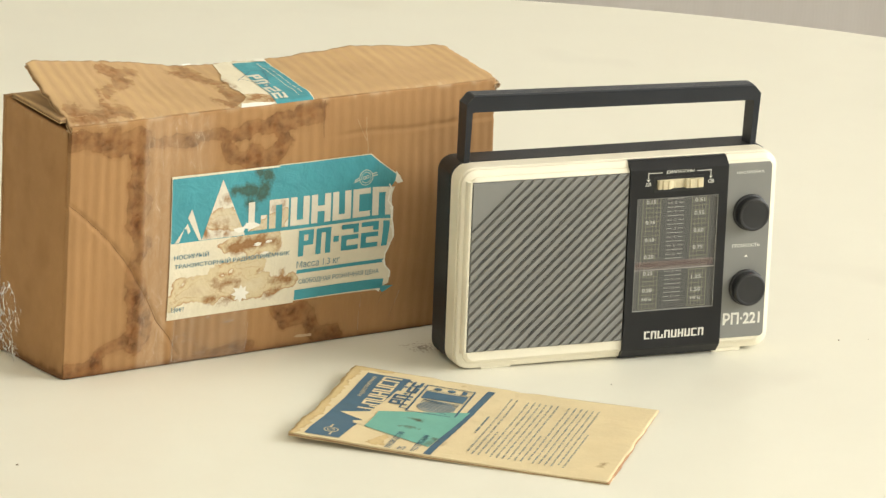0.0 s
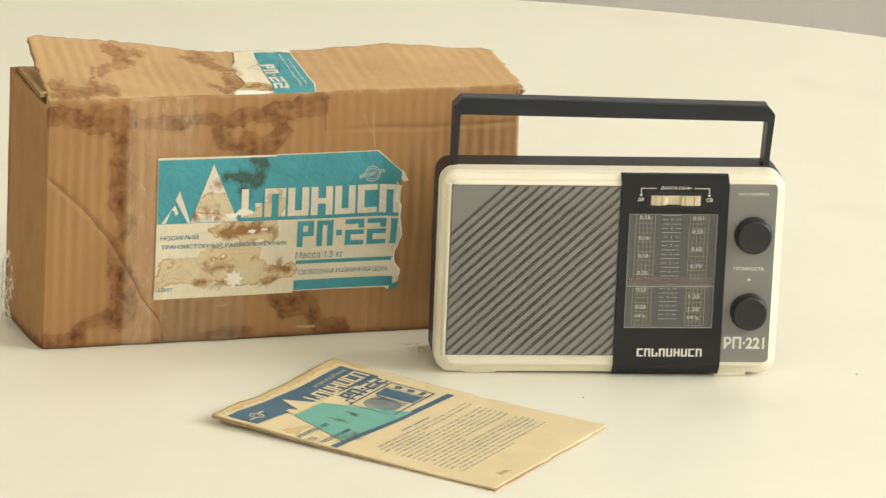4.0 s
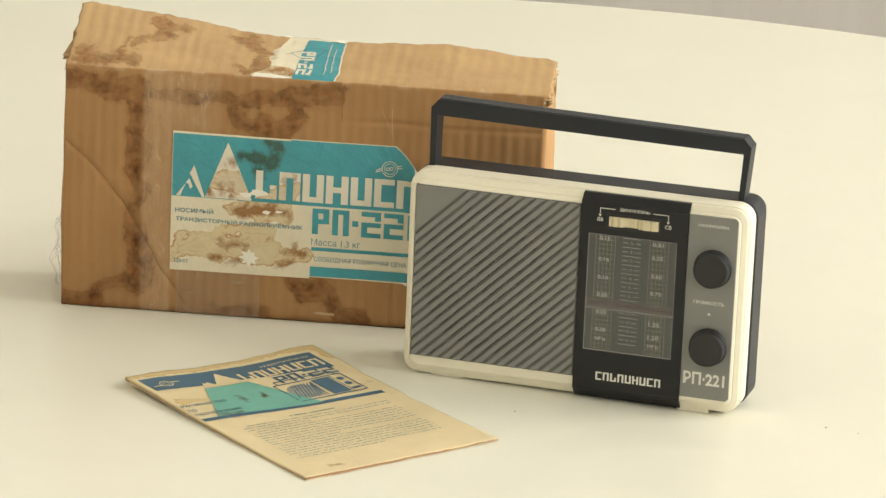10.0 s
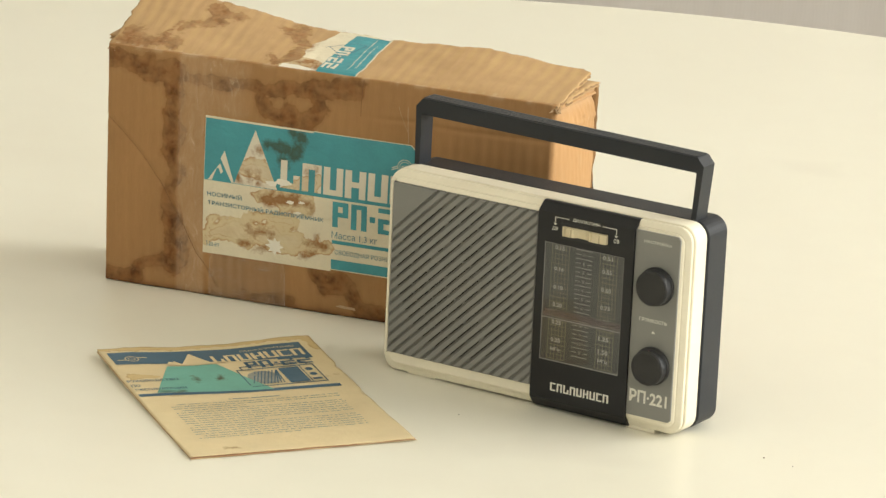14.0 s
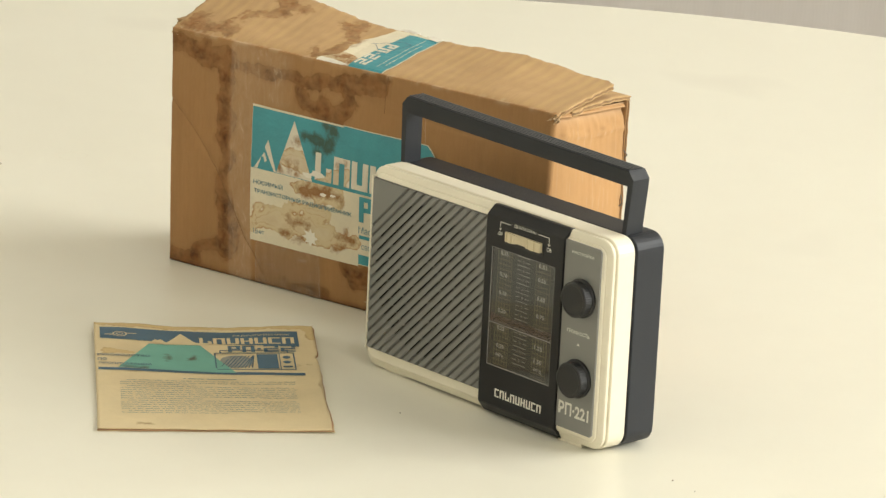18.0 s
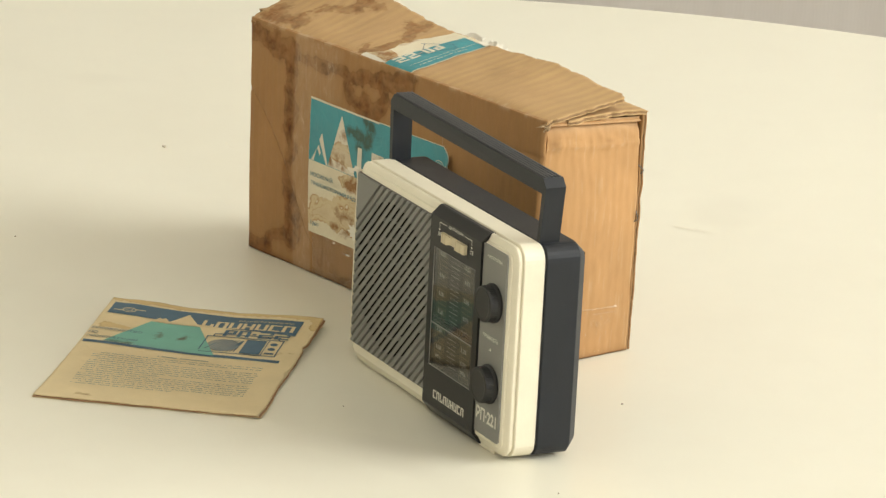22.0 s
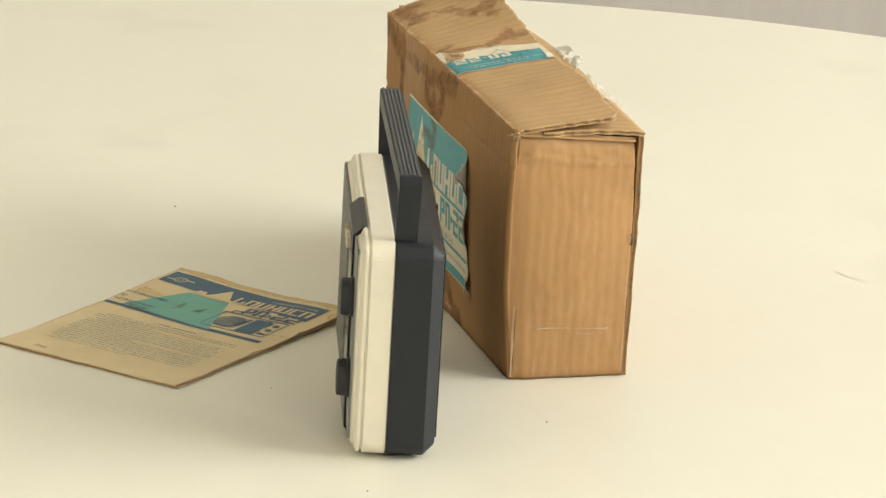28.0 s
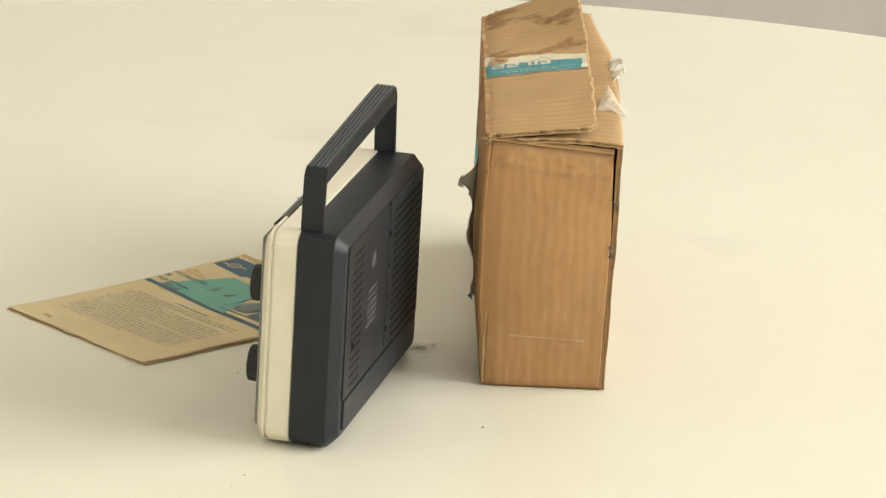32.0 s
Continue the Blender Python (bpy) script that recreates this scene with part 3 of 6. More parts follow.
LOOP_STAIN = (trail((0.1514, 0.1631, 0.0031), (0.1657, 0.1674, 0.0035), (0.1801, 0.1682, 0.0035), (0.1912, 0.17, 0.0032)) + trail((0.1823, 0.1634, 0.0024), (0.1913, 0.1641, 0.0026))
              + trail((0.1182, 0.1512, 0.0024), (0.1232, 0.1423, 0.0038), (0.1354, 0.1385, 0.0024), (0.1443, 0.1411, 0.0035), (0.1518, 0.1384, 0.0035), (0.1599, 0.1442, 0.0035), (0.1647, 0.1487, 0.0028), (0.1638, 0.1534, 0.0020), (0.1588, 0.1584, 0.0016))
              + trail((0.1414, 0.146, 0.0028), (0.1443, 0.1411, 0.0034)) + trail((0.1498, 0.1318, 0.0035), (0.1538, 0.1367, 0.0035)) + trail((0.1576, 0.1593, 0.0012), (0.172, 0.1596, 0.0012)))
SIDE_STAIN = (trail((0.0520, 0.1640, 0.0066), (0.0515, 0.1520, 0.0056), (0.0525, 0.1420, 0.0062), (0.0502, 0.1304, 0.0044), (0.0533, 0.1180, 0.0070), (0.0530, 0.1120, 0.0064), (0.0505, 0.1009, 0.0036), (0.0551, 0.0890, 0.0056), (0.0508, 0.0763, 0.0036))
              + trail((0.0508, 0.0763, 0.0036), (0.0522, 0.0640, 0.0044), (0.0523, 0.0516, 0.0064), (0.0545, 0.0400, 0.0070), (0.0556, 0.0300, 0.0078), (0.0540, 0.0230, 0.0062), (0.0473, 0.0205, 0.0046), (0.0337, 0.0177, 0.0040)))
FOOT_STAIN = (trail((0.0337, 0.0177, 0.0038), (0.0262, 0.0140, 0.0030), (0.0253, 0.0071, 0.0028), (0.0125, 0.0034, 0.0038), (0.0, 0.0030, 0.0040)) + trail((0.1075, 0.0060, 0.0018), (0.144, 0.0050, 0.0018))
              + trail((0.1636, 0.0272, 0.0035), (0.17, 0.025, 0.0047), (0.1824, 0.0271, 0.0055), (0.1889, 0.0245, 0.0035), (0.1926, 0.0156, 0.0031), (0.1965, 0.0089, 0.0031), (0.2031, 0.0062, 0.0039), (0.2094, 0.0066, 0.0047), (0.214, 0.0019, 0.0031))
              + trail((0.1705, 0.0195, 0.0039), (0.1849, 0.0213, 0.0028)))
FRONT_STROKES = TOP_STAIN + LOOP_STAIN + SIDE_STAIN + FOOT_STAIN


def swell(u):
    """How far the front bulges along its length: it hardly falls back towards the plain end."""
    return math.sin(math.pi * u / 1.66) if u < 0.83 else 1 - 0.34 * ((u - 0.83) / 0.17) ** 2


def front_y(x, z, smooth=False):
    u, w = min(1, max(0, x / BX)), min(1, max(0, z / BZ))
    y = -0.0045 * w - 0.0058 * swell(u) * math.sin(math.pi * w)
    y += 0.0012 * fbm(x * 11, z * 11, 8.0)
    if smooth:
        return y
    y += (0.00022 + 0.00005 * sstep(0.10, 0.26, x)) * math.sin(2 * math.pi * x / 0.0082 + 1.2 * fbm(x * 12, z * 6, 4.0)) * (0.4 + 0.6 * sstep(0.0, 1.0, abs(fbm(x * 9, z * 7, 2.0)) * 2))
    y += 0.0009 * math.exp(-((z - 0.149 - 0.001 * fbm(x * 20, 0, 5)) / 0.0016) ** 2) * sstep(0.19, 0.23, x)
    return y


CREASE = [(0.0, 0.1222), (0.0211, 0.1035), (0.0327, 0.0912), (0.0423, 0.0799), (0.0499, 0.0675), (0.0567, 0.0561), (0.0624, 0.0466), (0.0691, 0.0332), (0.0787, 0.0209), (0.0874, 0.0066)]


def crease(x, z):
    """A sharp dent along the crease."""
    d = 1.0
    for (x0, z0), (x1, z1) in zip(CREASE, CREASE[1:]):
        ax, az = x1 - x0, z1 - z0
        k = min(1.0, max(0.0, ((x - x0) * ax + (z - z0) * az) / (ax * ax + az * az)))
        d = min(d, math.hypot(x - x0 - ax * k, z - z0 - az * k))
    return math.exp(-(d / 0.0016) ** 2)


def front_darkening(x, z):
    # darker along the bottom edge, with faint random blotches
    s = 0.75 * math.exp(-max(0.0, z - 0.001 - 0.002 * fbm(x * 40, 0, 3)) / 0.0022)
    return min(1.0, s + 0.10 * max(0.0, fbm(x * 16, z * 16, 13.0)))


def front_worn(x, z):
    return 0.42 * math.exp(-((z - BZ) / 0.002) ** 2) * sstep(-0.1, 0.4, fbm(x * 70, 1.0, 2.0))


def front_tape_sheen(x, z):
    # where the clear tape's sheen is painted: a strip, a hazy patch, the foot
    strip = sstep(0.054, 0.058, x) * sstep(0.079, 0.075, x)
    haze = 0.75 * sstep(0.060, 0.072, x) * sstep(0.116, 0.098, x) * sstep(0.128, 0.140, z) * sstep(0.177, 0.172, z)
    return max(strip, haze, 0.7 * sstep(0.080, 0.084, x) * sstep(0.142, 0.139, x) * sstep(0.034, 0.031, z))


front = sheet("front_panel", lambda u, v: (u * BX - 0.0008 * sstep(0.985, 1.0, u), front_y(u * BX, v * BZ) + 0.0010 * crease(u * BX, v * BZ) + 0.0026 * max(0.0, (u - 0.988) / 0.012) ** 2, v * BZ), 270, 140, 0.0035, M_CARD, carton, "stained front panel with a diagonal crease",
              fields=(("stain", lambda u, v: front_darkening(u * BX, v * BZ)), ("worn", lambda u, v: front_worn(u * BX, v * BZ)),
                      ("tide", lambda u, v: inside(u * BX + 0.0024 * fbm(u * 16, v * 9, 2.0), v * BZ + 0.0024 * fbm(u * 14, v * 8, 6.0), FRONT_STROKES)), ("tape_sheen", lambda u, v: front_tape_sheen(u * BX, v * BZ))))


def back_y(x, z):
    far = sstep(0.20, 0.32, x)
    return BY + 0.0023 * far + (0.007 - 0.0038 * far) * (z / BZ) + 0.004 * math.sin(math.pi * x / BX) * math.sin(math.pi * z / BZ) + 0.0013 * fbm(x * 8, z * 17, 31.0) - 0.0125 * sstep(0.145, -0.01, x) * (0.4 + 0.6 * z / BZ)


sheet("back_panel", lambda u, v: (BX * (1 - u) - 0.0085 * sstep(0.85, 1.0, u) + 0.0014 * sstep(0.04, 0.0, u) * (fbm(v * 9, 2.0, 1.0) - 0.5), back_y(BX * (1 - u), v * 0.172), v * 0.172 + 0.008 * u * v), 90, 60, 0.0035, M_CARD, carton, edge=M_FLUTE,
      fields=(("stain", lambda u, v: 0.35 * max(0.0, fbm(u * 5, v * 4, 17.0))), ("worn", lambda u, v: 0.0)))


def end_sheet(name, x, yf, y1, ztop0, ztop1, label):
    """The plain end of the carton; its upper edge is folded in as a dust flap."""
    def f(u, v):
        y0 = yf - 0.0042 * math.sin(math.pi * min(1.0, v / 0.8))
        y = y0 + (y1 + (0.0036 * min(1.0, v / 0.8) + 0.0004 - 0.0024 * sstep(0.60, 1.0, min(1.0, v / 0.8))) - y0) * u
        zt = ztop0 + (ztop1 - ztop0) * (y - y0) / (y1 - y0)
        if v < 0.8:
            k = v / 0.8
            xx = x + (0.0035 * math.sin(math.pi * k) * math.sin(math.pi * (y - y0) / (y1 - y0)) + 0.0009 * fbm(y * 25, k * 4, x * 9) + 0.00007 * math.sin(2 * math.pi * y / 0.0074 + 2.0 * fbm(y * 30, k * 5, 2.0)))
            xx += ((0.0008 + 0.0014 * fbm(y * 45, 2.0, 9.0)) * math.exp(-((k - 0.915 - 0.014 * fbm(y * 34, 1.0, 4)) / 0.012) ** 2) + 0.0010 * sstep(0.86, 0.95, k) * fbm(y * 70, k * 16, 6.0) - 0.004 * max(0.0, (k - 0.93) / 0.07) ** 2)
            xx -= 0.0015 * sstep(0.012, 0.0, y - y0)
            return (xx, y, k * (zt - 0.003))
        k = (v - 0.8) / 0.2
        a = min(1.0, k / 0.3) * math.pi / 2
        return (x - (0.003 * (1 - math.cos(a)) + 0.06 * max(0.0, k - 0.3) / 0.7), y, zt - 0.003 + 0.003 * math.sin(a) - 0.010 * max(0.0, k - 0.3))
    return sheet(name, f, 88, 110, 0.0035, M_CARD_END, carton, label,
                 fields=(("stain", lambda u, v: 0.6 * math.exp(-v / 0.012) + 0.12 * max(0.0, fbm(u * 4, v * 6, 12 + x)) + 0.4 * math.exp(-((v - 0.745) / 0.006) ** 2) * max(0, fbm(u * 5, 0, 3))),
                         # worn: real scuffs, plus flute highlights painted as thin pale upright lines
                         ("worn", lambda u, v: max(0.3 * math.exp(-((v - 0.8) / 0.02) ** 2), 0.30 * math.exp(-((v - 0.728 - 0.010 * fbm(u * 6, 3.0, 1.0)) / 0.004) ** 2) * sstep(-0.1, 0.4, fbm(u * 18, 1.0, 5)), 0.16 * sstep(0.35, 0.6, fbm(u * 34, v * 9, 8)), 0.24 * math.exp(-(((u * 8.6 + 0.10 * fbm(v * 3, u * 9, 2.0)) % 1.0 - 0.5) / 0.035) ** 2) * sstep(-0.15, 0.3, fbm(u * 12, v * 7, 4))))))


end_sheet("end_panel", BX - 0.0005, 0.0004, 0.0800, 0.1735, 0.1675, "plain end panel with a folded-in top edge")


def left_end(u, v):
    """The other end leans out towards the back and bulges; its upper edge folds in as a dust flap."""
    k = min(1.0, v / 0.86)
    w = 1 - u
    y = 0.001 + 0.0762 * w
    zt = 0.1722 + 0.0062 * w
    x = 0.0004 - 0.0086 * w ** 0.62 - 0.0018 * math.sin(math.pi * k) * math.sin(math.pi * w) + 0.0008 * fbm(y * 22, k * 4, 7.0) + 0.0024 * sstep(0.16, 0.0, k) * w
    z = k * (zt - 0.0016)
    if v > 0.86:
        j = (v - 0.86) / 0.14
        a = min(1.0, j / 0.2) * math.pi / 2
        x += 0.0016 * (1 - math.cos(a)) + 0.055 * max(0.0, j - 0.2)
        z += 0.0016 * math.sin(a) - 0.016 * max(0.0, j - 0.2)
    return (x, y, z)


sheet("end_panel", left_end, 60, 90, 0.0035, M_CARD, carton, "end panel with crumpled cellophane at its foot",
      # stain: darker towards the foot, with random blotches
      fields=(("stain", lambda u, v: min(1.0, 0.85 * math.exp(-max(0.0, v - 0.012 - 0.02 * abs(fbm(u * 5, 1.0, 3.0))) / 0.010) + 0.25 * max(0.0, fbm(u * 4, v * 6, 12.0)))), ("worn", lambda u, v: 0.3 * math.exp(-((v - 0.86) / 0.012) ** 2) * max(0.0, fbm(u * 14, 2.0, 3.0)))))
sheet("bottom_panel", lambda u, v: (0.004 + u * (BX - 0.008), 0.005 + v * (BY - 0.010), 0.0036), 8, 4, 0.0034, M_CARD_IN, carton)


def flap_rise(x):
    u = min(1.0, max(0.0, x / BX))
    return 0.0225 * (1 - u) ** 1.35 + 0.0036 + 0.0055 * math.exp(-((u - 0.80) / 0.16) ** 2) - 0.0045 * math.exp(-((u - 0.40) / 0.17) ** 2) + 0.0028 * sstep(0.90, 1.0, u)


def flap_pt(x, s):
    """A point of the front lid flap: x along the carton, s metres from its hinge."""
    k = s / 0.068
    w = x + 0.0015 * fbm(0.0, s * 40, 3.0) + 0.0022 * sstep(0.985, 1.0, x / BX) * fbm(s * 130, 1.0, 5.0) + 0.0016 * sstep(0.015, 0.0, x / BX) * fbm(s * 150, 3.0, 8.0)
    y0 = front_y(x, BZ)
    rise = flap_rise(x) * (0.85 * k + 0.15 * k * k)
    run = s * math.sqrt(max(0.5, 1 - (flap_rise(x) / 0.068) ** 2))
    flu = 0.00013 * math.sin(2 * math.pi * x / 0.0072 + 2.6 * fbm(x * 14, s * 10, 2.0)) * sstep(0.0, 0.02, s) * (0.25 + 1.3 * abs(fbm(x * 13, s * 9, 12.0)))
    wave = x / 0.0128 + 1.5 * fbm(x * 9, 3.0, 7.0) + 0.25 * fbm(x * 30, s * 12, 1.0)
    flu += (0.00010 + 0.00024 * fbm(x * 11, s * 8, 5.0)) * math.sin(2 * math.pi * wave) * (0.35 + 0.65 * sstep(0.0, 0.05, s)) * sstep(0.0, 0.012, s)
    flu *= 0.35 + 0.65 * sstep(0.31, 0.16, x)
    bend = 0.0030 * (1 - math.exp(-s / 0.0035))
    return (w, y0 + run, BZ - 0.0024 + bend + rise + flu + 0.0011 * fbm(x * 16, s * 16, 6.0))


def flap_len(x):
    t = x / BX
    l = 0.0742 + 0.0011 * fbm(x * 60, 2.0, 1.0) + 0.0009 * fbm(x * 170, 5.0, 2.0)
    return l - 0.0035 * sstep(0.975, 1.0, t) - 0.003 * sstep(0.02, 0.0, t)


LID_STAIN = (trail((0.0564, 0.0640, 0.0020), (0.0648, 0.0585, 0.0034), (0.0741, 0.0600, 0.0030)) + trail((0.0346, 0.0254, 0.0018), (0.0369, 0.0361, 0.0007), (0.0393, 0.0401, 0.0008), (0.0488, 0.0422, 0.0018), (0.0578, 0.0451, 0.0030), (0.0662, 0.0497, 0.0036))
             + trail((0.0418, 0.032, 0.0024), (0.0478, 0.0388, 0.0020)) + trail((0.0102, 0.0205, 0.0038), (0.0103, 0.0102, 0.0044)) + trail((0.0152, 0.0163, 0.0026), (0.0221, 0.0126, 0.0036), (0.0256, 0.0111, 0.0034))
             + trail((0.0338, 0.0195, 0.0038), (0.0342, 0.0105, 0.0036)) + trail((0.0433, 0.0167, 0.0028), (0.0475, 0.0109, 0.0034)) + trail((0.0068, 0.0065, 0.0026), (0.0237, 0.0043, 0.0024)))
SEAL_STAIN = (trail((0.112, 0.0610, 0.0032), (0.1179, 0.0595, 0.0030), (0.1228, 0.0609, 0.0022)) + trail((0.1187, 0.0690, 0.0014), (0.1218, 0.052, 0.0024), (0.1278, 0.045, 0.0020), (0.1347, 0.0412, 0.0014))
              + trail((0.132, 0.0290, 0.0035), (0.1304, 0.0131, 0.0035)) + trail((0.1191, 0.0158, 0.0020), (0.125, 0.0068, 0.0028)) + trail((0.1364, 0.0240, 0.0026), (0.1346, 0.006, 0.0024)))
FLAP_STROKES = LID_STAIN + SEAL_STAIN
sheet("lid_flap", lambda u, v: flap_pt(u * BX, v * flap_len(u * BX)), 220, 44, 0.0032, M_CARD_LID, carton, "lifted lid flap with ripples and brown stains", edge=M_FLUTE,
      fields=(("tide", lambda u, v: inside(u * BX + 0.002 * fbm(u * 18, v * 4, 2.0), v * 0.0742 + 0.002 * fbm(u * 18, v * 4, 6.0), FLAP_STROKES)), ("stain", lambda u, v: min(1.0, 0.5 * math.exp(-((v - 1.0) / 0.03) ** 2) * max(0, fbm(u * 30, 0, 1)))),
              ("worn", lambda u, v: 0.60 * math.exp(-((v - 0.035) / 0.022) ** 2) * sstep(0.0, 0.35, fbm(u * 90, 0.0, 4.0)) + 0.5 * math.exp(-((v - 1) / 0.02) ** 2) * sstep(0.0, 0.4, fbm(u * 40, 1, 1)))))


def rear_flap(u, v):
    x = BX * u
    y1 = back_y(x, 0.172) + 0.0005
    zt = 0.1718 + 0.008 * (1 - u)
    s = v * 0.072
    curl = 0.0018 * sstep(0.80, 1.0, u) * math.sin(math.pi * min(1.0, max(0.0, (s - 0.014) / 0.05))) * 0.75
    return (x - 0.0040 * sstep(0.10, 0.0, u) + 0.002 * sstep(0.95, 1, u) * fbm(v * 6, 0, 3), y1 - s, zt + 0.002 * (1 - math.exp(-s / 0.004)) - 0.06 * max(0, s - 0.02) * (0.6 - 0.3 * u) + curl + 0.0008 * fbm(x * 14, s * 14, 19.0))


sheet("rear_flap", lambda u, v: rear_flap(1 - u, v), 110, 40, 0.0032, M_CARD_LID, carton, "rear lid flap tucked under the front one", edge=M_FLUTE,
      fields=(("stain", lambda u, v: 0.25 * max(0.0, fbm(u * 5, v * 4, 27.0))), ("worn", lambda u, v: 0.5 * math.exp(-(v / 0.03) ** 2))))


# frayed fibres at the two front lid corners
def fray(cx, cy, cz, n, spread, seed):
    rnd = random.Random(seed)
    bm = bmesh.new()
    for _ in range(n):
        a = [Vector((rnd.gauss(0, spread), rnd.gauss(0, spread), rnd.gauss(0, spread))) for _ in range(3)]
        c = Vector((cx, cy, cz)) + a[0]
        vs = [bm.verts.new(c + k * 0.8) for k in a] + [bm.verts.new(c - a[1] * 0.6)]
        bm.faces.new(vs[:3])
        bm.faces.new((vs[0], vs[2], vs[3]))
    return bm


part("frayed_corner", fray(BX - 0.0005, -0.0025, 0.1715, 60, 0.0011, 3), M_FRAY, carton)
part("frayed_corner", fray(0.0015, -0.003, 0.172, 16, 0.0009, 5), M_FRAY, carton)


# staples along the open rear seam
def staple(x, y, z, ang):
    bm = bmesh.new()
    m = pose(x, y, z, 0, ang, 90)
    for a, b in (((-0.0035, 0, 0), (0.0035, 0, 0.0)), ((0.0035, 0, 0), (0.0042, 0.0015, -0.003))):
        p, q = m @ Vector(a), m @ Vector(b)
        d = (q - p)
        bmesh.ops.create_cone(bm, cap_ends=True, segments=8, radius1=0.0004, radius2=0.0004, depth=d.length, matrix=Matrix.Translation((p + q) / 2) @ d.to_track_quat("Z", "Y").to_matrix().to_4x4())
    part("staple", bm, M_STEEL, carton, "bent steel staple", smooth=True)


staple(BX + 0.0003, 0.0838, 0.132, 40)
staple(BX + 0.0003, 0.0828, 0.098, 70)


def peel(x, z):
    """The torn end of the label stands off the carton in two lobes."""
    k = max(0.0, (x - 0.2345) / 0.0165)
    return k * k * (0.0135 * math.exp(-((z - 0.1205) / 0.011) ** 2) + 0.0042 * math.exp(-((z - 0.082) / 0.013) ** 2) + 0.0030 * math.exp(-((z - 0.040) / 0.008) ** 2))


def on_front(off):
    return lambda x, z: (x, front_y(x, z, True) - off - peel(x, z), z)


# the large paper label
LX0, LX1, LZ0, LZ1 = 0.0768, 0.2535, 0.0326, 0.1338


def label_tide(x, z):
    return inside(x + 0.003 * fbm(x * 70, z * 70, 2.0), z + 0.003 * fbm(x * 70, z * 70, 8.0), [(0.0864, 0.0483, 0.1037, 0.0517, 0.0069), (0.1037, 0.0517, 0.1286, 0.0505, 0.0091), (0.1286, 0.0505, 0.1478, 0.0521, 0.0092), (0.1478, 0.0492, 0.1632, 0.0496, 0.0058), (0.1632, 0.0496, 0.1718, 0.0499, 0.0040),
                         (0.1641, 0.0555, 0.1647, 0.0584, 0.0021), (0.1209, 0.0794, 0.1363, 0.0808, 0.0044), (0.1363, 0.0808, 0.1555, 0.0794, 0.0062), (0.1555, 0.0794, 0.1584, 0.0786, 0.0054), (0.106, 0.1000, 0.1260, 0.0985, 0.0060), (0.1110, 0.0650, 0.1500, 0.0645, 0.0030), (0.0800, 0.0415, 0.0840, 0.0560, 0.0030), (0.1450, 0.0900, 0.1620, 0.0960, 0.0050)])


def label_spot(x, z):
    return inside(x, z, [(0.1129, 0.0539, 0.1286, 0.0540, 0.0018), (0.1085, 0.0441, 0.1123, 0.0442, 0.0016), (0.1575, 0.0513, 0.1728, 0.0509, 0.0014), (0.1248, 0.0800, 0.1478, 0.0816, 0.0036), (0.1478, 0.0816, 0.1570, 0.0800, 0.0020), (0.1603, 0.0805, 0.1609, 0.0757, 0.0008),
                         (0.1171, 0.0395, 0.1248, 0.0436, 0.0005), (0.1516, 0.0396, 0.1632, 0.0448, 0.0003), (0.1186, 0.1146, 0.1194, 0.1138, 0.0020), (0.1129, 0.0975, 0.1125, 0.0907, 0.0008), (0.1194, 0.0968, 0.1186, 0.0905, 0.0008),
                         (0.1027, 0.0924, 0.1037, 0.0905, 0.0010), (0.1556, 0.1036, 0.1632, 0.1043, 0.0014), (0.1647, 0.0570, 0.1650, 0.0530, 0.0008)])


def teal_spot(x, z):
    return inside(x, z, [(0.1267, 0.1193, 0.1363, 0.1186, 0.0034), (0.1363, 0.1186, 0.1459, 0.1140, 0.0040), (0.1459, 0.1140, 0.1497, 0.1200, 0.0040), (0.1497, 0.1200, 0.1516, 0.1287, 0.0032), (0.1516, 0.1287, 0.1440, 0.1308, 0.0022), (0.1382, 0.1109, 0.1401, 0.1051, 0.0020)])


LABEL_WET = {"tide": label_tide, "spot": label_spot}
TEAL_WET = {"spot": teal_spot}


right_edge = [(0.2505 + 0.0026 * math.sin(i * 0.9 + 0.6) * (0.5 + 0.5 * math.sin(i * 0.41)) + 0.0018 * fbm(i * 0.8, 2.0) - 0.003 * (i > 13), LZ0 + 0.006 + (0.112 - LZ0 - 0.006) * i / 17) for i in range(18)]
outline = [(LX0, LZ0 - 0.0005), (0.1758, LZ0 + 0.0004), (0.1758, LZ0 + 0.0016), (0.243, LZ0 + 0.001)] + right_edge + [(0.2500, 0.1195), (0.2335, LZ1), (0.160, LZ1), (0.160, LZ1 - 0.0004), (LX0, LZ1)]
box_label = decal("label", [outline], on_front(0.0006), M_LABEL, carton, "torn and stained teal and cream paper label", 0.0020, LABEL_WET)
DIV = 0.0868
decal("teal_field", [[(LX0 + 0.0004, DIV), (0.2488, DIV), (0.2480, 0.112), (0.2495, 0.1190), (0.2330, LZ1 - 0.0006), (0.160, LZ1 - 0.0006), (0.160, LZ1 - 0.0016), (LX0 + 0.0004, LZ1 - 0.0016)]],
      on_front(0.0008), M_TEAL, box_label, "teal printed upper half", 0.0020, TEAL_WET)
decal("teal_band", [rect(0.1762, 0.2475, LZ0 + 0.0022, 0.0421)], on_front(0.0008), M_TEAL, box_label, "", 0.004)
decal("teal_rule", [rect(0.1768, 0.2485, 0.0540, 0.0566)], on_front(0.0008), M_TEAL, box_label, "", 0.003)
decal("mountain", [[(0.1005, DIV + 0.0004), (0.1340, DIV + 0.0004), (0.1158, 0.1283)]], on_front(0.0010), M_PRINT_WHITE, box_label, "pale printed mountain peak", 0.0020, LABEL_WET)
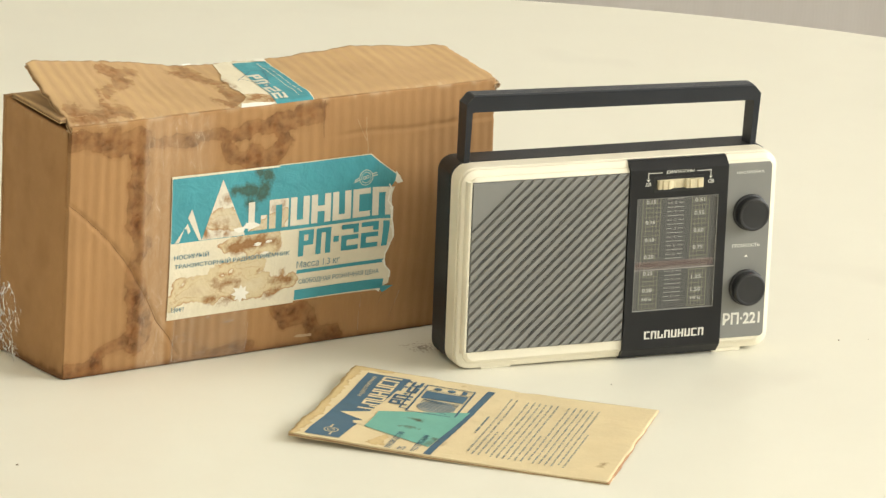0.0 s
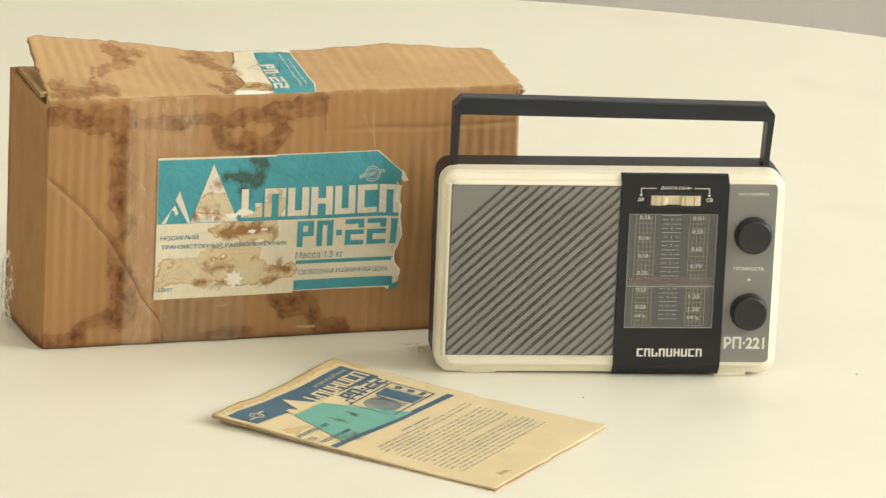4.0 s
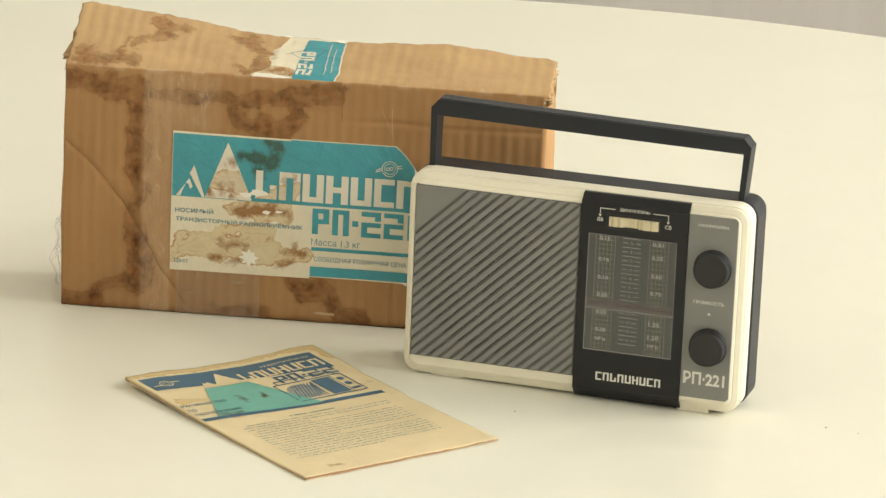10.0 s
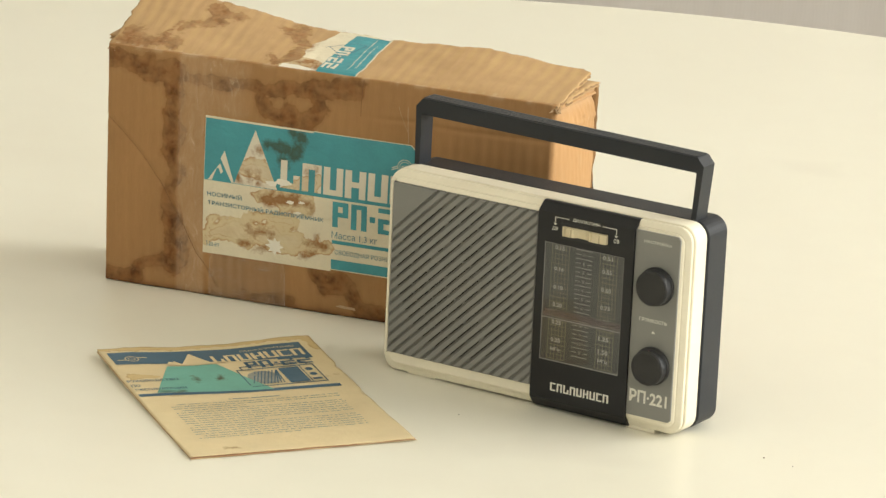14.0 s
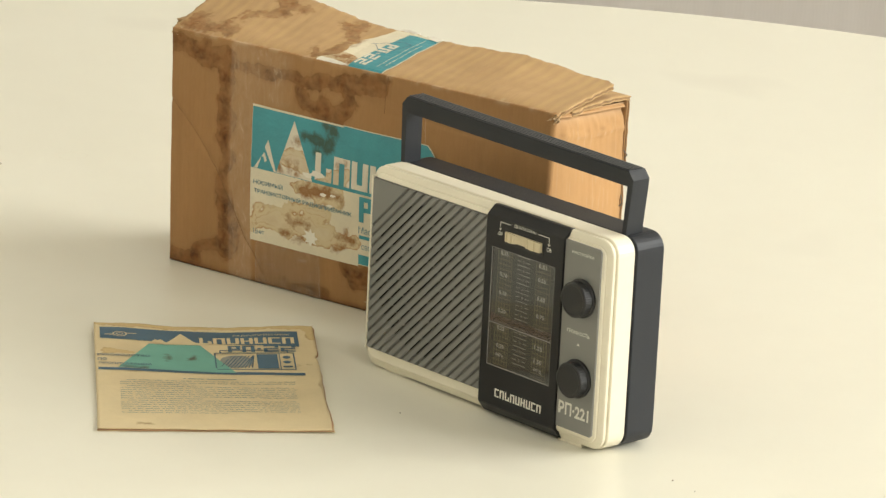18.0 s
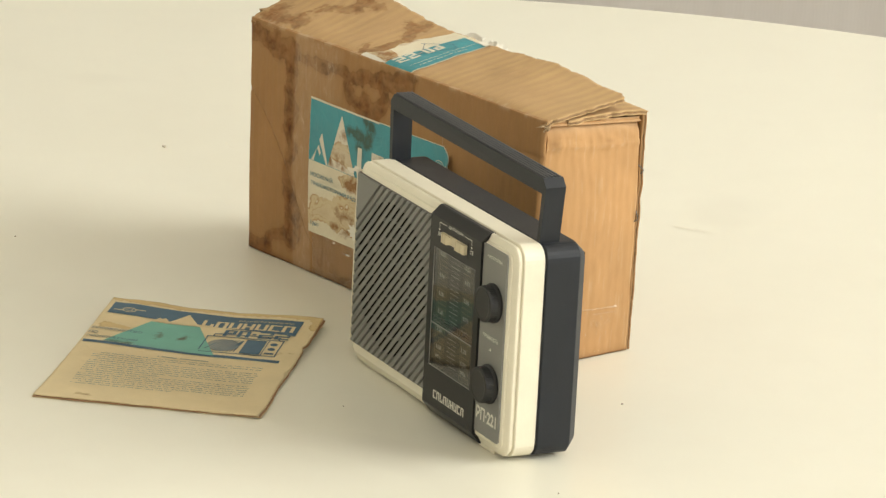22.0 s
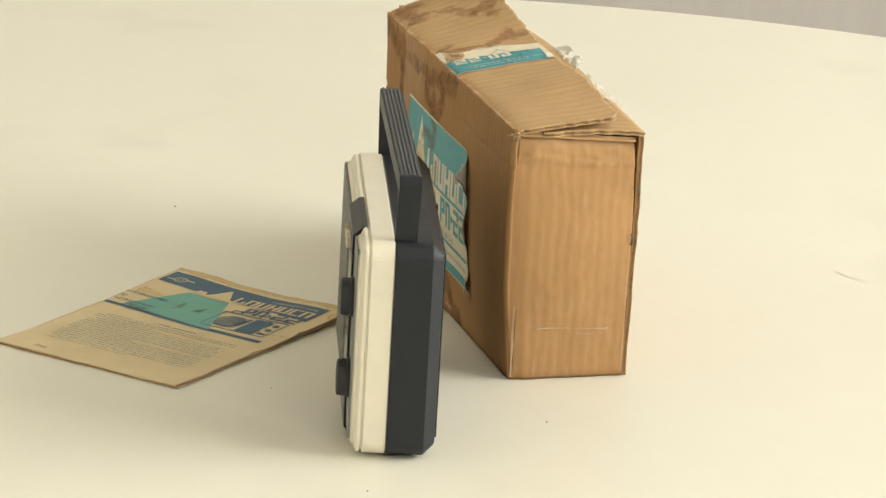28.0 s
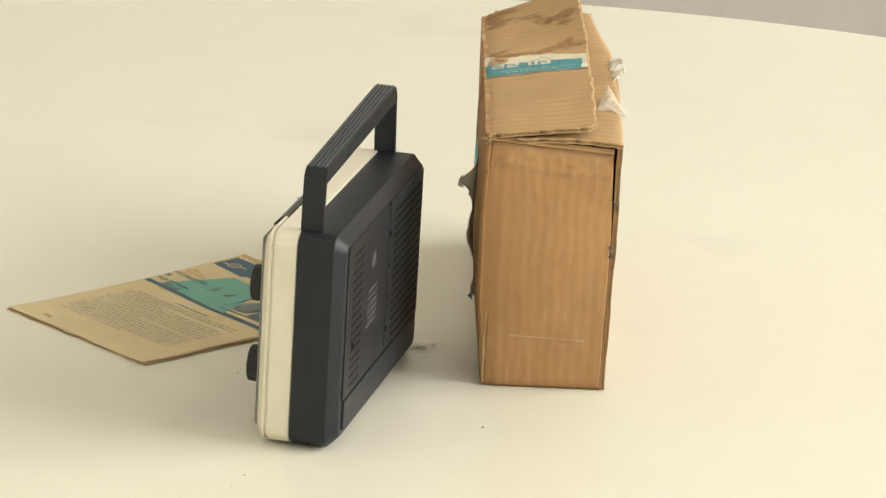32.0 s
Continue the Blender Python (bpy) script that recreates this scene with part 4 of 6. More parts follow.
for peak in ([(0.0985, DIV + 0.0004), (0.1005, DIV + 0.0004), (0.0925, 0.1100), (0.0895, 0.1040)], [(0.0800, DIV + 0.0004), (0.0832, DIV + 0.0004), (0.0868, 0.0965), (0.0885, 0.0965), (0.0900, 0.0925), (0.0918, 0.0945), (0.0893, 0.1002)]):
    decal("mountain", [peak], on_front(0.0010), M_PRINT_WHITE, box_label, "", 0.004, LABEL_WET)


def block_mark(x0, x1, y0, y1, stroke, kind):
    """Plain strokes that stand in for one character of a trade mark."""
    if kind == "u":
        return [rect(x0, x0 + stroke, y0, y1), rect(x1 - stroke, x1, y0, y1), rect(x0 + stroke, x1 - stroke, y0, y0 + stroke * 0.8)]
    if kind == "n":
        return [rect(x0, x0 + stroke, y0, y1), rect(x1 - stroke, x1, y0, y1), rect(x0 + stroke, x1 - stroke, y1 - stroke * 0.8, y1)]
    if kind == "h":
        return [rect(x0, x0 + stroke, y0, y1), rect(x1 - stroke, x1, y0, y1), rect(x0 + stroke, x1 - stroke, (y0 + y1) / 2 - stroke * 0.4, (y0 + y1) / 2 + stroke * 0.4)]
    if kind == "c":
        return [rect(x0, x0 + stroke, y0, y1), rect(x0 + stroke, x1, y0, y0 + stroke * 0.8), rect(x0 + stroke, x1, y1 - stroke * 0.8, y1)]
    if kind == "s":
        return [rect(x0, x1, y1 - stroke * 0.8, y1), rect(x0, x1, y0, y0 + stroke * 0.8), rect(x0, x1, (y0 + y1) / 2 - stroke * 0.4, (y0 + y1) / 2 + stroke * 0.4)]
    if kind == "b":
        return [rect(x0, x0 + stroke, y0, y1), rect(x0 + stroke, x1, y0, y0 + stroke * 0.8), rect(x1 - stroke, x1, y0 + stroke * 0.8, (y0 + y1) / 2)]
    if kind == "p":
        return [rect(x0, x0 + stroke, y0, y1), rect(x1 - stroke, x1, (y0 + y1) / 2 - stroke * 0.4, y1), rect(x0 + stroke, x1 - stroke, y1 - stroke * 0.8, y1), rect(x0 + stroke, x1 - stroke, (y0 + y1) / 2 - stroke * 0.4, (y0 + y1) / 2 + stroke * 0.4)]
    if kind == "2":
        return [rect(x0, x1, y1 - stroke * 0.8, y1), rect(x0, x1, y0, y0 + stroke * 0.8), rect(x0, x1, (y0 + y1) / 2 - stroke * 0.4, (y0 + y1) / 2 + stroke * 0.4), rect(x1 - stroke, x1, (y0 + y1) / 2 + stroke * 0.7, y1 - stroke * 0.8), rect(x0, x0 + stroke, y0 + stroke * 0.8, (y0 + y1) / 2 - stroke * 0.4)]
    if kind == "i":
        return [rect((x0 + x1 - stroke) / 2, (x0 + x1 + stroke) / 2, y0, y1)]
    return [rect((x0 + x1) / 2 - stroke * 0.5, (x0 + x1) / 2 + stroke * 0.5, (y0 + y1) / 2 - stroke * 0.5, (y0 + y1) / 2 + stroke * 0.5)]


def marks(kinds, x0, x1, y0, y1, stroke, gap, widths=None):
    widths = widths or [1.0] * len(kinds)
    unit = (x1 - x0 - gap * (len(kinds) - 1)) / sum(widths)
    out, x = [], x0
    for k, w in zip(kinds, widths):
        out.append(block_mark(x, x + unit * w, y0, y1, stroke, k))
        x += unit * w + gap
    return out


def mark_piece(name, polys, place, material, parent, field=None):
    return decal(name, polys, place, material, parent, "", 0.003, field)


for polys in marks("bnuhucn", 0.1362, 0.2500, 0.0894, 0.1097, 0.0050, 0.0016, [1.0, 1.0, 1.0, 1.05, 1.0, 0.95, 1.0]):
    mark_piece("trade_mark_stroke", polys, on_front(0.0010), M_PRINT_WHITE, box_label, LABEL_WET)
for polys in marks("pno22i", 0.1768, 0.2490, 0.0665, 0.0852, 0.0042, 0.0022, [1.0, 1.0, 0.35, 1.15, 1.15, 0.5]):
    mark_piece("model_mark_stroke", polys, on_front(0.0009), M_TEAL, box_label, {})
writing("printed_word", "НОСИМЫЙ", 0.0800, 0.0752, 0.0268, 0.0040, on_front(0.0009), M_BLUE_INK, box_label, weight=0.00006)
writing("printed_word", "ТРАНЗИСТОРНЫЙ РАДИОПРИЁМНИК", 0.0806, 0.0682, 0.0895, 0.0043, on_front(0.0009), M_BLUE_INK, box_label, weight=0.00006)
writing("printed_word", "Масса 1.3 кг", 0.1765, 0.0580, 0.0345, 0.0050, on_front(0.0009), M_BLUE_INK, box_label)
writing("printed_word", "СВОБОДНАЯ РОЗНИЧНАЯ ЦЕНА", 0.1790, 0.0455, 0.0650, 0.0042, on_front(0.0009), M_BLUE_INK, box_label)
writing("printed_word", "Цвет", 0.0800, 0.0372, 0.0100, 0.0042, on_front(0.0009), M_BLUE_INK, box_label)
decal("emblem", ring_poly(0.2295, 0.1172, 0.0051, 0.0056) + ring_poly(0.2295, 0.1172, 0.0036, 0.0040, 20) + ring_poly(0.2282, 0.1170, 0.0008, 0.0013, 10) + ring_poly(0.2307, 0.1175, 0.0008, 0.0013, 10) + [[(0.2194, 0.1140), (0.2204, 0.1150), (0.2248, 0.1166), (0.2248, 0.1159), (0.2206, 0.1144)], [(0.2198, 0.1160), (0.2244, 0.1180), (0.2244, 0.1174), (0.2202, 0.1154)], [(0.2346, 0.1196), (0.2380, 0.1204), (0.2380, 0.1198), (0.2346, 0.1190)], [(0.2346, 0.1182), (0.2384, 0.1188), (0.2384, 0.1182), (0.2346, 0.1176)]],
      on_front(0.0010), M_PRINT_WHITE, box_label, "", 0.0, lambda x, z: 0.0)
tear = [(0.1330 + (0.0046 if i % 2 else 0.0078) * (1 + 0.4 * fbm(i * 0.9, 4.0)) * math.cos(i * math.pi / 8) * 0.9, 0.0452 + (0.0040 if i % 2 else 0.0066) * math.sin(i * math.pi / 8)) for i in range(16)]
decal("torn_spot", [tear], on_front(0.0010), M_TORN, box_label, "white spot where the label is torn", 0.004)
for cx, cz, r in ((0.1385, 0.0935, 0.0060), (0.1295, 0.0915, 0.0045), (0.1530, 0.0805, 0.0025), (0.1440, 0.0795, 0.0030), (0.1505, 0.0725, 0.0024)):
    spot = [(cx + 1.4 * r * (0.7 + 0.5 * fbm(i * 0.8, cx * 90)) * math.cos(i * math.pi / 7), cz + 0.6 * r * (0.7 + 0.5 * fbm(i * 0.8, cx * 50)) * math.sin(i * math.pi / 7)) for i in range(14)]
    decal("torn_spot", [spot], on_front(0.0011), M_TORN, box_label, "", 0.0)


back_poly = [(0.2300, 0.0360), (0.2470, 0.0360)] + [(p[0] - 0.0004, p[1]) for p in right_edge] + [(0.2494, 0.1190), (0.2335, LZ1 - 0.0008), (0.2300, LZ1 - 0.0008)]
decal("label_back", [back_poly], on_front(0.0002), M_LABEL_BACK, box_label, "pale back of the peeling label", 0.003)

# the label's folded corners
decal("folded_corner", [[(0.2478, 0.1226), (0.2516, 0.1150), (0.2498, 0.1132), (0.2480, 0.1150)]], on_front(0.0016), M_TORN, box_label, "white folded-over corner")
decal("folded_corner", [[(0.2440, 0.0372), (0.2540, 0.0372), (0.2478, 0.0318), (0.2452, 0.0340)]], on_front(0.0022), M_TEAL, box_label, "curled torn corner")
decal("folded_corner", [[(0.2405, 0.0352), (0.2452, 0.0355), (0.2448, 0.0326)]], on_front(0.0026), M_TORN, box_label, "")
decal("torn_edge", [[(p[0] - 0.0012, p[1]), (p[0], p[1]), (q[0], q[1]), (q[0] - 0.0007 - 0.0008 * (i % 3), q[1])] for i, (p, q) in enumerate(zip(right_edge[1:], right_edge[2:]))], on_front(0.0013), M_TORN, box_label, "white torn edge", 0.003)


# the seal label over the lid
def on_flap(off):
    def f(x, s):
        if s < 0:
            return (x, front_y(x, BZ + s) - off, BZ + s)
        p = flap_pt(x, s)
        return (p[0], p[1], p[2] + off)
    return f


def seal_wet(x, s):
    return inside(x, s, [(0.128, 0.003, 0.150, 0.005, 0.006), (0.142, 0.010, 0.152, 0.008, 0.005)])


def seal_spot(x, s):
    return inside(x, s, [(0.141, 0.009, 0.150, 0.012, 0.003), (0.1385, 0.030, 0.139, 0.044, 0.0005), (0.150, 0.003, 0.158, 0.006, 0.0015)])


seal_poly = [(0.1290, 0.0040), (0.1300, 0.0008), (0.188, 0.0004), (0.1895, 0.010), (0.1885, 0.0730), (0.1480, 0.0728), (0.1440, 0.054), (0.1385, 0.044), (0.1400, 0.036), (0.1375, 0.031), (0.1410, 0.024), (0.1400, 0.014), (0.1360, 0.0085)]
seal = decal("seal_label", [seal_poly], on_flap(0.0005), M_LABEL, carton, "torn teal and white seal label across the lid", 0.003, {"tide": seal_wet, "spot": seal_spot})
decal("seal_field", [[(0.1580, 0.0010), (0.1872, 0.0008), (0.1884, 0.010), (0.1875, 0.0690), (0.1615, 0.0695)]], on_flap(0.0008), M_TEAL, seal, "", 0.004, lambda x, s: 0.0)
for polys in marks("pno22", 0.003, 0.044, 0.1595, 0.1700, 0.0026, 0.0018, [1, 1, 0.4, 1.2, 1.2]):
    mark_piece("seal_mark_stroke", [[(b, 0.050 - a) for a, b in p] for p in polys], on_flap(0.0010), M_PRINT_WHITE, seal, lambda x, s: 0.0)
rnd = random.Random(31)
for k in range(2):
    bits, q = [], 0.008 + 0.004 * k
    while q < 0.064 - 0.008 * k:
        w = rnd.uniform(0.0010, 0.0042)
        bits.append(rect(0.1785 + 0.0042 * k, 0.1791 + 0.0042 * k + rnd.uniform(0, 0.0005), q, q + w))
        q += w + rnd.uniform(0.0006, 0.0016)
    decal("printed_line", bits, on_flap(0.0010), M_PRINT_WHITE, seal, "", 0.004)
decal("torn_edge", [[(0.1790, 0.0690), (0.1878, 0.0675), (0.1884, 0.0725), (0.1850, 0.0732), (0.1785, 0.0726)]], on_flap(0.0014), M_TORN, seal, "white torn end of the seal label", 0.003)
decal("torn_edge", [[(0.1300, 0.0010), (0.1520, 0.0006), (0.1580, 0.0022), (0.1440, 0.0040), (0.1320, 0.0046)]], on_flap(0.0011), M_TORN, seal, "", 0.003)


def pen_line(pts, w, place, parent):
    polys = []
    for (x0, y0), (x1, y1) in zip(pts, pts[1:]):
        d = Vector((x1 - x0, y1 - y0)).normalized() * w
        polys.append([(x0 - d.y, y0 + d.x), (x1 - d.y, y1 + d.x), (x1 + d.y, y1 - d.x), (x0 + d.y, y0 - d.x)])
    return decal("pen_scribble", polys, place, M_NAVY, parent, "thin blue pen scribble", 0.0, lambda x, s: 0.0)


pen_line([(0.1495, 0.040), (0.158, 0.046), (0.168, 0.054), (0.176, 0.052), (0.170, 0.034), (0.166, 0.026), (0.160, 0.034), (0.152, 0.042)], 0.00022, on_flap(0.0012), seal)

# clear tape
tape_front = lambda x, z: (x, front_y(x, z) - 0.0007 - 0.0006 * abs(fbm(x * 60, z * 60, 5.0)), z)
decal("tape_strip", [[(0.0825, 0.0005), (0.1407, 0.0005), (0.1407, 0.020), (0.1405, 0.0318), (0.0825, 0.0318)]], tape_front, M_TAPE, carton, "wrinkled clear adhesive tape", 0.003)
# glints of the tape's edges and folds, drawn as pale slivers
glints = [[(0.0822, 0.001), (0.0827, 0.001), (0.0829, 0.030), (0.0825, 0.031)], [(0.1403, 0.001), (0.1407, 0.001), (0.1409, 0.026), (0.1406, 0.026)], [(0.1060, 0.0305), (0.1105, 0.0320), (0.1098, 0.0308), (0.1072, 0.0299)], [(0.1180, 0.0262), (0.1290, 0.0268), (0.1295, 0.0258), (0.1230, 0.0250)]]
rnd = random.Random(12)
glints += [[(0.2310, 0.004), (0.2313, 0.004), (0.2318, 0.032), (0.2315, 0.032)], [(0.2560, 0.012), (0.2563, 0.012), (0.2635, 0.031), (0.2631, 0.031)], [(0.2460, 0.022), (0.2463, 0.022), (0.2485, 0.034), (0.2482, 0.034)]]
for cx, cz, n in ((0.0950, 0.0140, 12), (0.1030, 0.0060, 12), (0.1240, 0.0050, 8), (0.1250, 0.0268, 6)):
    for _ in range(n):
        x, z, a, l, w = rnd.gauss(cx, 0.0055), max(0.002, rnd.gauss(cz, 0.0028)), rnd.uniform(-1.2, 0.5), rnd.uniform(0.0010, 0.0042), rnd.uniform(0.00010, 0.00028)
        c, d = math.cos(a), math.sin(a)
        glints.append([(x - l * c, z - l * d), (x + w * d, z - w * c), (x + l * c, z + l * d), (x - w * d, z + w * c)])
decal("tape_glint", glints, lambda x, z: (x + 0.0006 * fbm(x * 90, z * 90, 4.0), front_y(x, z) - 0.0013, z), M_GLINT, carton, "whitish glints of the wrinkled clear tape, drawn as slivers", 0.004)["kind"] = "stuff"
decal("crease_line", [[(0.1945, 0.1490), (0.1949, 0.1490), (0.1953, 0.1750), (0.1949, 0.1750)]], lambda x, z: (x + 0.0007 * fbm(x * 60, z * 60, 1.0), front_y(x, z) - 0.0003, z), M_CREASE, carton, "", 0.002)
decal("crease_line", [[(0.2288, 0.1600), (0.2292, 0.1600), (0.2309, 0.1369), (0.2305, 0.1369)], [(0.2305, 0.1369), (0.2309, 0.1369), (0.2301, 0.1047), (0.2297, 0.1047)], [(0.2216, 0.1593), (0.2219, 0.1593), (0.2300, 0.1429), (0.2297, 0.1429)]], lambda x, z: (x + 0.0007 * fbm(x * 60, z * 60, 1.0), front_y(x, z) - 0.0003, z), M_FRAY, carton, "pale fine creases", 0.002)
decal("scuff", [[(0.1795, 0.0066), (0.1830, 0.0080), (0.1870, 0.0076), (0.1940, 0.0074), (0.1945, 0.0054), (0.1890, 0.0056), (0.1840, 0.0058)]], lambda x, z: (x, front_y(x, z) - 0.0004, z), M_FRAY, carton, "pale torn scuff", 0.003)
# shade along the diagonal crease, laid on as a thin dark strip
fold = []
for (x0, z0), (x1, z1) in zip(CREASE, CREASE[1:]):
    fold.append([(x0, z0), (x1, z1), (x1 + 0.00042, z1), (x0 + 0.00042, z0)])
decal("crease_line", fold, lambda x, z: (x + 0.0008 * fbm(x * 60, z * 60, 1.0), front_y(x, z) + 0.0010 * crease(x, z) - 0.0003, z), M_CREASE, carton, "shade of the diagonal crease, drawn as a dark line", 0.002)


def on_end(off):
    def f(y, z):
        return (BX - 0.0005 + 0.0035 * math.sin(math.pi * z / 0.166) * math.sin(math.pi * (y - 0.0015) / 0.075) + 0.0009 * fbm(y * 25, z / 0.166 * 4, (BX - 0.0005) * 9) + off + 0.0004 * abs(fbm(y * 60, z * 60, 3)), y, z)
    return f


# light caught by the end's wrinkled tape, drawn as pale slivers
wrinkles = [[(0.018, 0.0356), (0.026, 0.0363), (0.040, 0.0362), (0.060, 0.0350), (0.068, 0.0338), (0.0685, 0.0355), (0.060, 0.0355), (0.040, 0.0368), (0.0245, 0.0369), (0.0178, 0.0376)], [(0.046, 0.0320), (0.068, 0.0312), (0.068, 0.0315), (0.046, 0.0324)]]
rnd = random.Random(77)
for k in range(26):
    y, z, a, l, w = rnd.gauss(0.052, 0.008), min(0.046, max(0.004, rnd.gauss(0.026, 0.011))), rnd.choice((1.5, 1.7, 1.1, 2.0, 0.2)) + rnd.uniform(-0.2, 0.2), rnd.uniform(0.0008, 0.0040), rnd.uniform(0.00008, 0.00022)
    c, d = math.cos(a), math.sin(a)
    wrinkles.append([(y - l * c, z - l * d), (y + w * d, z - w * c), (y + l * c, z + l * d), (y - w * d, z + w * c)])
decal("tape_glint", wrinkles, on_end(0.0013), M_GLINT, carton, "", 0.003)["kind"] = "stuff"
decal("split_seam", [[(0.0008, 0.002), (0.0022, 0.002), (0.0018, 0.012), (0.0024, 0.024), (0.0017, 0.038), (0.0021, 0.051), (0.0010, 0.052), (0.0006, 0.030)]], on_end(0.0010), M_FRAY, carton, "pale torn corner seam", 0.002)
decal("crease_line", [[(0.0022, 0.003), (0.0028, 0.003), (0.0027, 0.028), (0.0034, 0.050), (0.0030, 0.050), (0.0021, 0.028)]], on_end(0.0006), M_CREASE, carton, "split corner seam", 0.003)


def cellophane(u, v):
    y, z = 0.042 + 0.036 * u, 0.001 + 0.052 * v * (0.7 + 0.3 * math.sin(3 * u))
    return (-0.0095 - 0.0028 * abs(fbm(u * 3.2, v * 3.2, 7.0)) * 2 - 0.002 * math.sin(math.pi * v), y, z)


decal("cellophane", [rect(0.0, 1.0, 0.0, 1.0)], cellophane, M_TAPE, carton, "crumpled cellophane stuck to the foot of the end", 0.04)


# tape and torn paper at the rear edge of the lid
def scrap(name, x, y, z, w, h, lean, seed, material):
    def f(u, v):
        return (x + (u - 0.5) * w * (1 - 0.4 * v) + 0.002 * fbm(u * 3, v * 3, seed), y - lean * v * h - 0.0012 * math.sin(3 * v), z + h * v * math.sqrt(max(0.01, 1 - lean * lean)) + 0.0025 * fbm(u * 2.5, v * 2.5, seed + 2))
    return sheet(name, f, 10, 10, 0.0003, material, carton, "torn whitish tape scrap on the lid", fields=(("stain", lambda u, v: 0.0),))


scrap("tape_scrap", 0.142, 0.0840, 0.1770, 0.030, 0.0115, -0.90, 1.0, M_SCRAP)
scrap("tape_scrap", 0.163, 0.0850, 0.1752, 0.020, 0.0120, -0.88, 2.0, M_SCRAP)
scrap("tape_scrap", 0.172, 0.0850, 0.1740, 0.020, 0.0100, -0.75, 6.0, M_SCRAP)


def film_corner(u, v):
    """A three-cornered piece of loose tape: stuck at the rear edge, its tip standing up."""
    a, b, c = Vector((0.266, 0.0925, 0.1738)), Vector((0.262, 0.0715, 0.1760)), Vector((0.225, 0.0800, 0.1850))
    p = (a * (1 - u) + b * u) * (1 - v) + c * v
    return (p.x, p.y, p.z + 0.004 * math.sin(math.pi * u) * (1 - v) * v * 2 + 0.0022 * fbm(u * 3.0, v * 5.0, 4.0) * (1 - v))


sheet("tape_scrap", film_corner, 14, 20, 0.0002, M_LOOSE, carton, "loose milky tape corner standing up at the rear edge")


# ---- the manual ----
manual = thing("instruction_booklet", pose(-0.0832, -0.2122, 0.0002, 0, 0, 75.1), "yellowed printed instruction booklet with curled corners lying flat", "booklet")
MOVED.append(manual)
PW, PH = 0.152, 0.2122


def page_z(x, y, layer=0):
    """Height of the booklet's cover over the table; y runs down the page."""
    u, v = x / PW, y / PH
    z = 0.0012 + 0.0006 * (1 - v) + 0.0045 * (1 - v) ** 2 * (0.72 + 0.28 * math.cos(2 * math.pi * u)) + 0.0006 * math.exp(-((u - 1) ** 2 + (v - 0.72) ** 2) / 0.02)
    z += 0.0006 * math.exp(-((u - 1) ** 2 + (v - 1) ** 2) / 0.05) + 0.0007 * sstep(0.80, 1.0, v)
    z += 0.0007 * fbm(x * 18, y * 18, 3.0) * (0.3 + 0.7 * (1 - v))
    return max(0.0003 + 0.00030 * (3 - layer), z * (1 - 0.04 * layer) - 0.00046 * layer)


def leaf(name, layer, grow, material, label=""):
    def f(u, v):
        x = u * PW + u * grow * (0.0008 + 0.0012 * math.sin(3 * v + layer)) + u * (0.0011 * fbm(v * 5, 1.0, 3.0) - 0.0020 * math.exp(-((v - 0.30) / 0.02) ** 2) - 0.0022 * math.exp(-((v - 0.56) / 0.03) ** 2) * (layer == 0)) + u * (0.0014 * sstep(0.35, 1.0, v) + 0.0004 * fbm(v * 12, 2.0, 7.0)) * (layer >= 2)
        y = v * PH + v * grow * 0.0016 * (0.6 + math.sin(2.3 * u + layer)) + 0.0018 * fbm(u * 7, 3.0, 5 + layer) * sstep(0.03, 0.0, v) - 0.0009 * fbm(u * 8, 1.0, 2.0 + layer) * sstep(0.97, 1.0, v)
        k = (1 - u) * v ** 5
        return (x - 0.0008 * k, -y - 0.0010 * k, page_z(u * PW, v * PH, layer))
    soaks = [(0.001, 0.001, 0.050, 0.0005, 0.0030), (0.050, 0.001, 0.150, 0.001, 0.0045), (0.148, 0.004, 0.151, 0.022, 0.0030), (0.008, 0.057, 0.024, 0.0575, 0.0026)]
    dabs = [(0.018, 0.093, 0.030, 0.0945, 0.0006), (0.028, 0.201, 0.034, 0.2015, 0.0004), (0.139, 0.081, 0.144, 0.079, 0.0002)]
    fields = (("stain", lambda u, v: 0.10 * max(0.0, fbm(u * 6, v * 8, 9.0))), ("tide", lambda u, v: inside(u * PW, v * PH, soaks)), ("spot", lambda u, v: inside(u * PW, v * PH, dabs)))
    return sheet(name, lambda u, v: f(u, 1 - v), 76, 100, 0.00025, material, manual, label, fields=tuple((k, (lambda g: lambda u, v: g(u, 1 - v))(g)) for k, g in fields))


leaf("back_leaf", 3, 1.0, M_PAPER)
leaf("inner_leaf", 2, 0.5, M_PAPER_EDGE, "reddish inner leaf edge")
leaf("inner_leaf", 1, -0.3, M_PAPER)
cover = leaf("cover", 0, 0.0, M_PAPER, "yellowed cover with navy and mint print")


def on_page(off):
    """Places print given in fractions of the page: across, and down from its upper edge."""
    return lambda x, y: (x, y, page_z(x, -y) + off)


def pg(poly):
    return [(x * PW, -y * PH) for x, y in poly]


def print_spot(x, y):
    return inside(x, -y, [(0.050, 0.062, 0.050, 0.073, 0.0008), (0.068, 0.062, 0.066, 0.070, 0.0008), (0.016, 0.088, 0.034, 0.090, 0.0010), (0.095, 0.075, 0.105, 0.062, 0.0006)])


PRINT_WET = {"spot": print_spot}
decal("navy_band", [pg([(0.025, 0.155), (0.025, 0.045), (0.925, 0.060), (0.925, 0.205), (0.46, 0.165), (0.27, 0.165)])], on_page(0.00030), M_NAVY, cover, "faded navy heading band", 0.003, PRINT_WET)
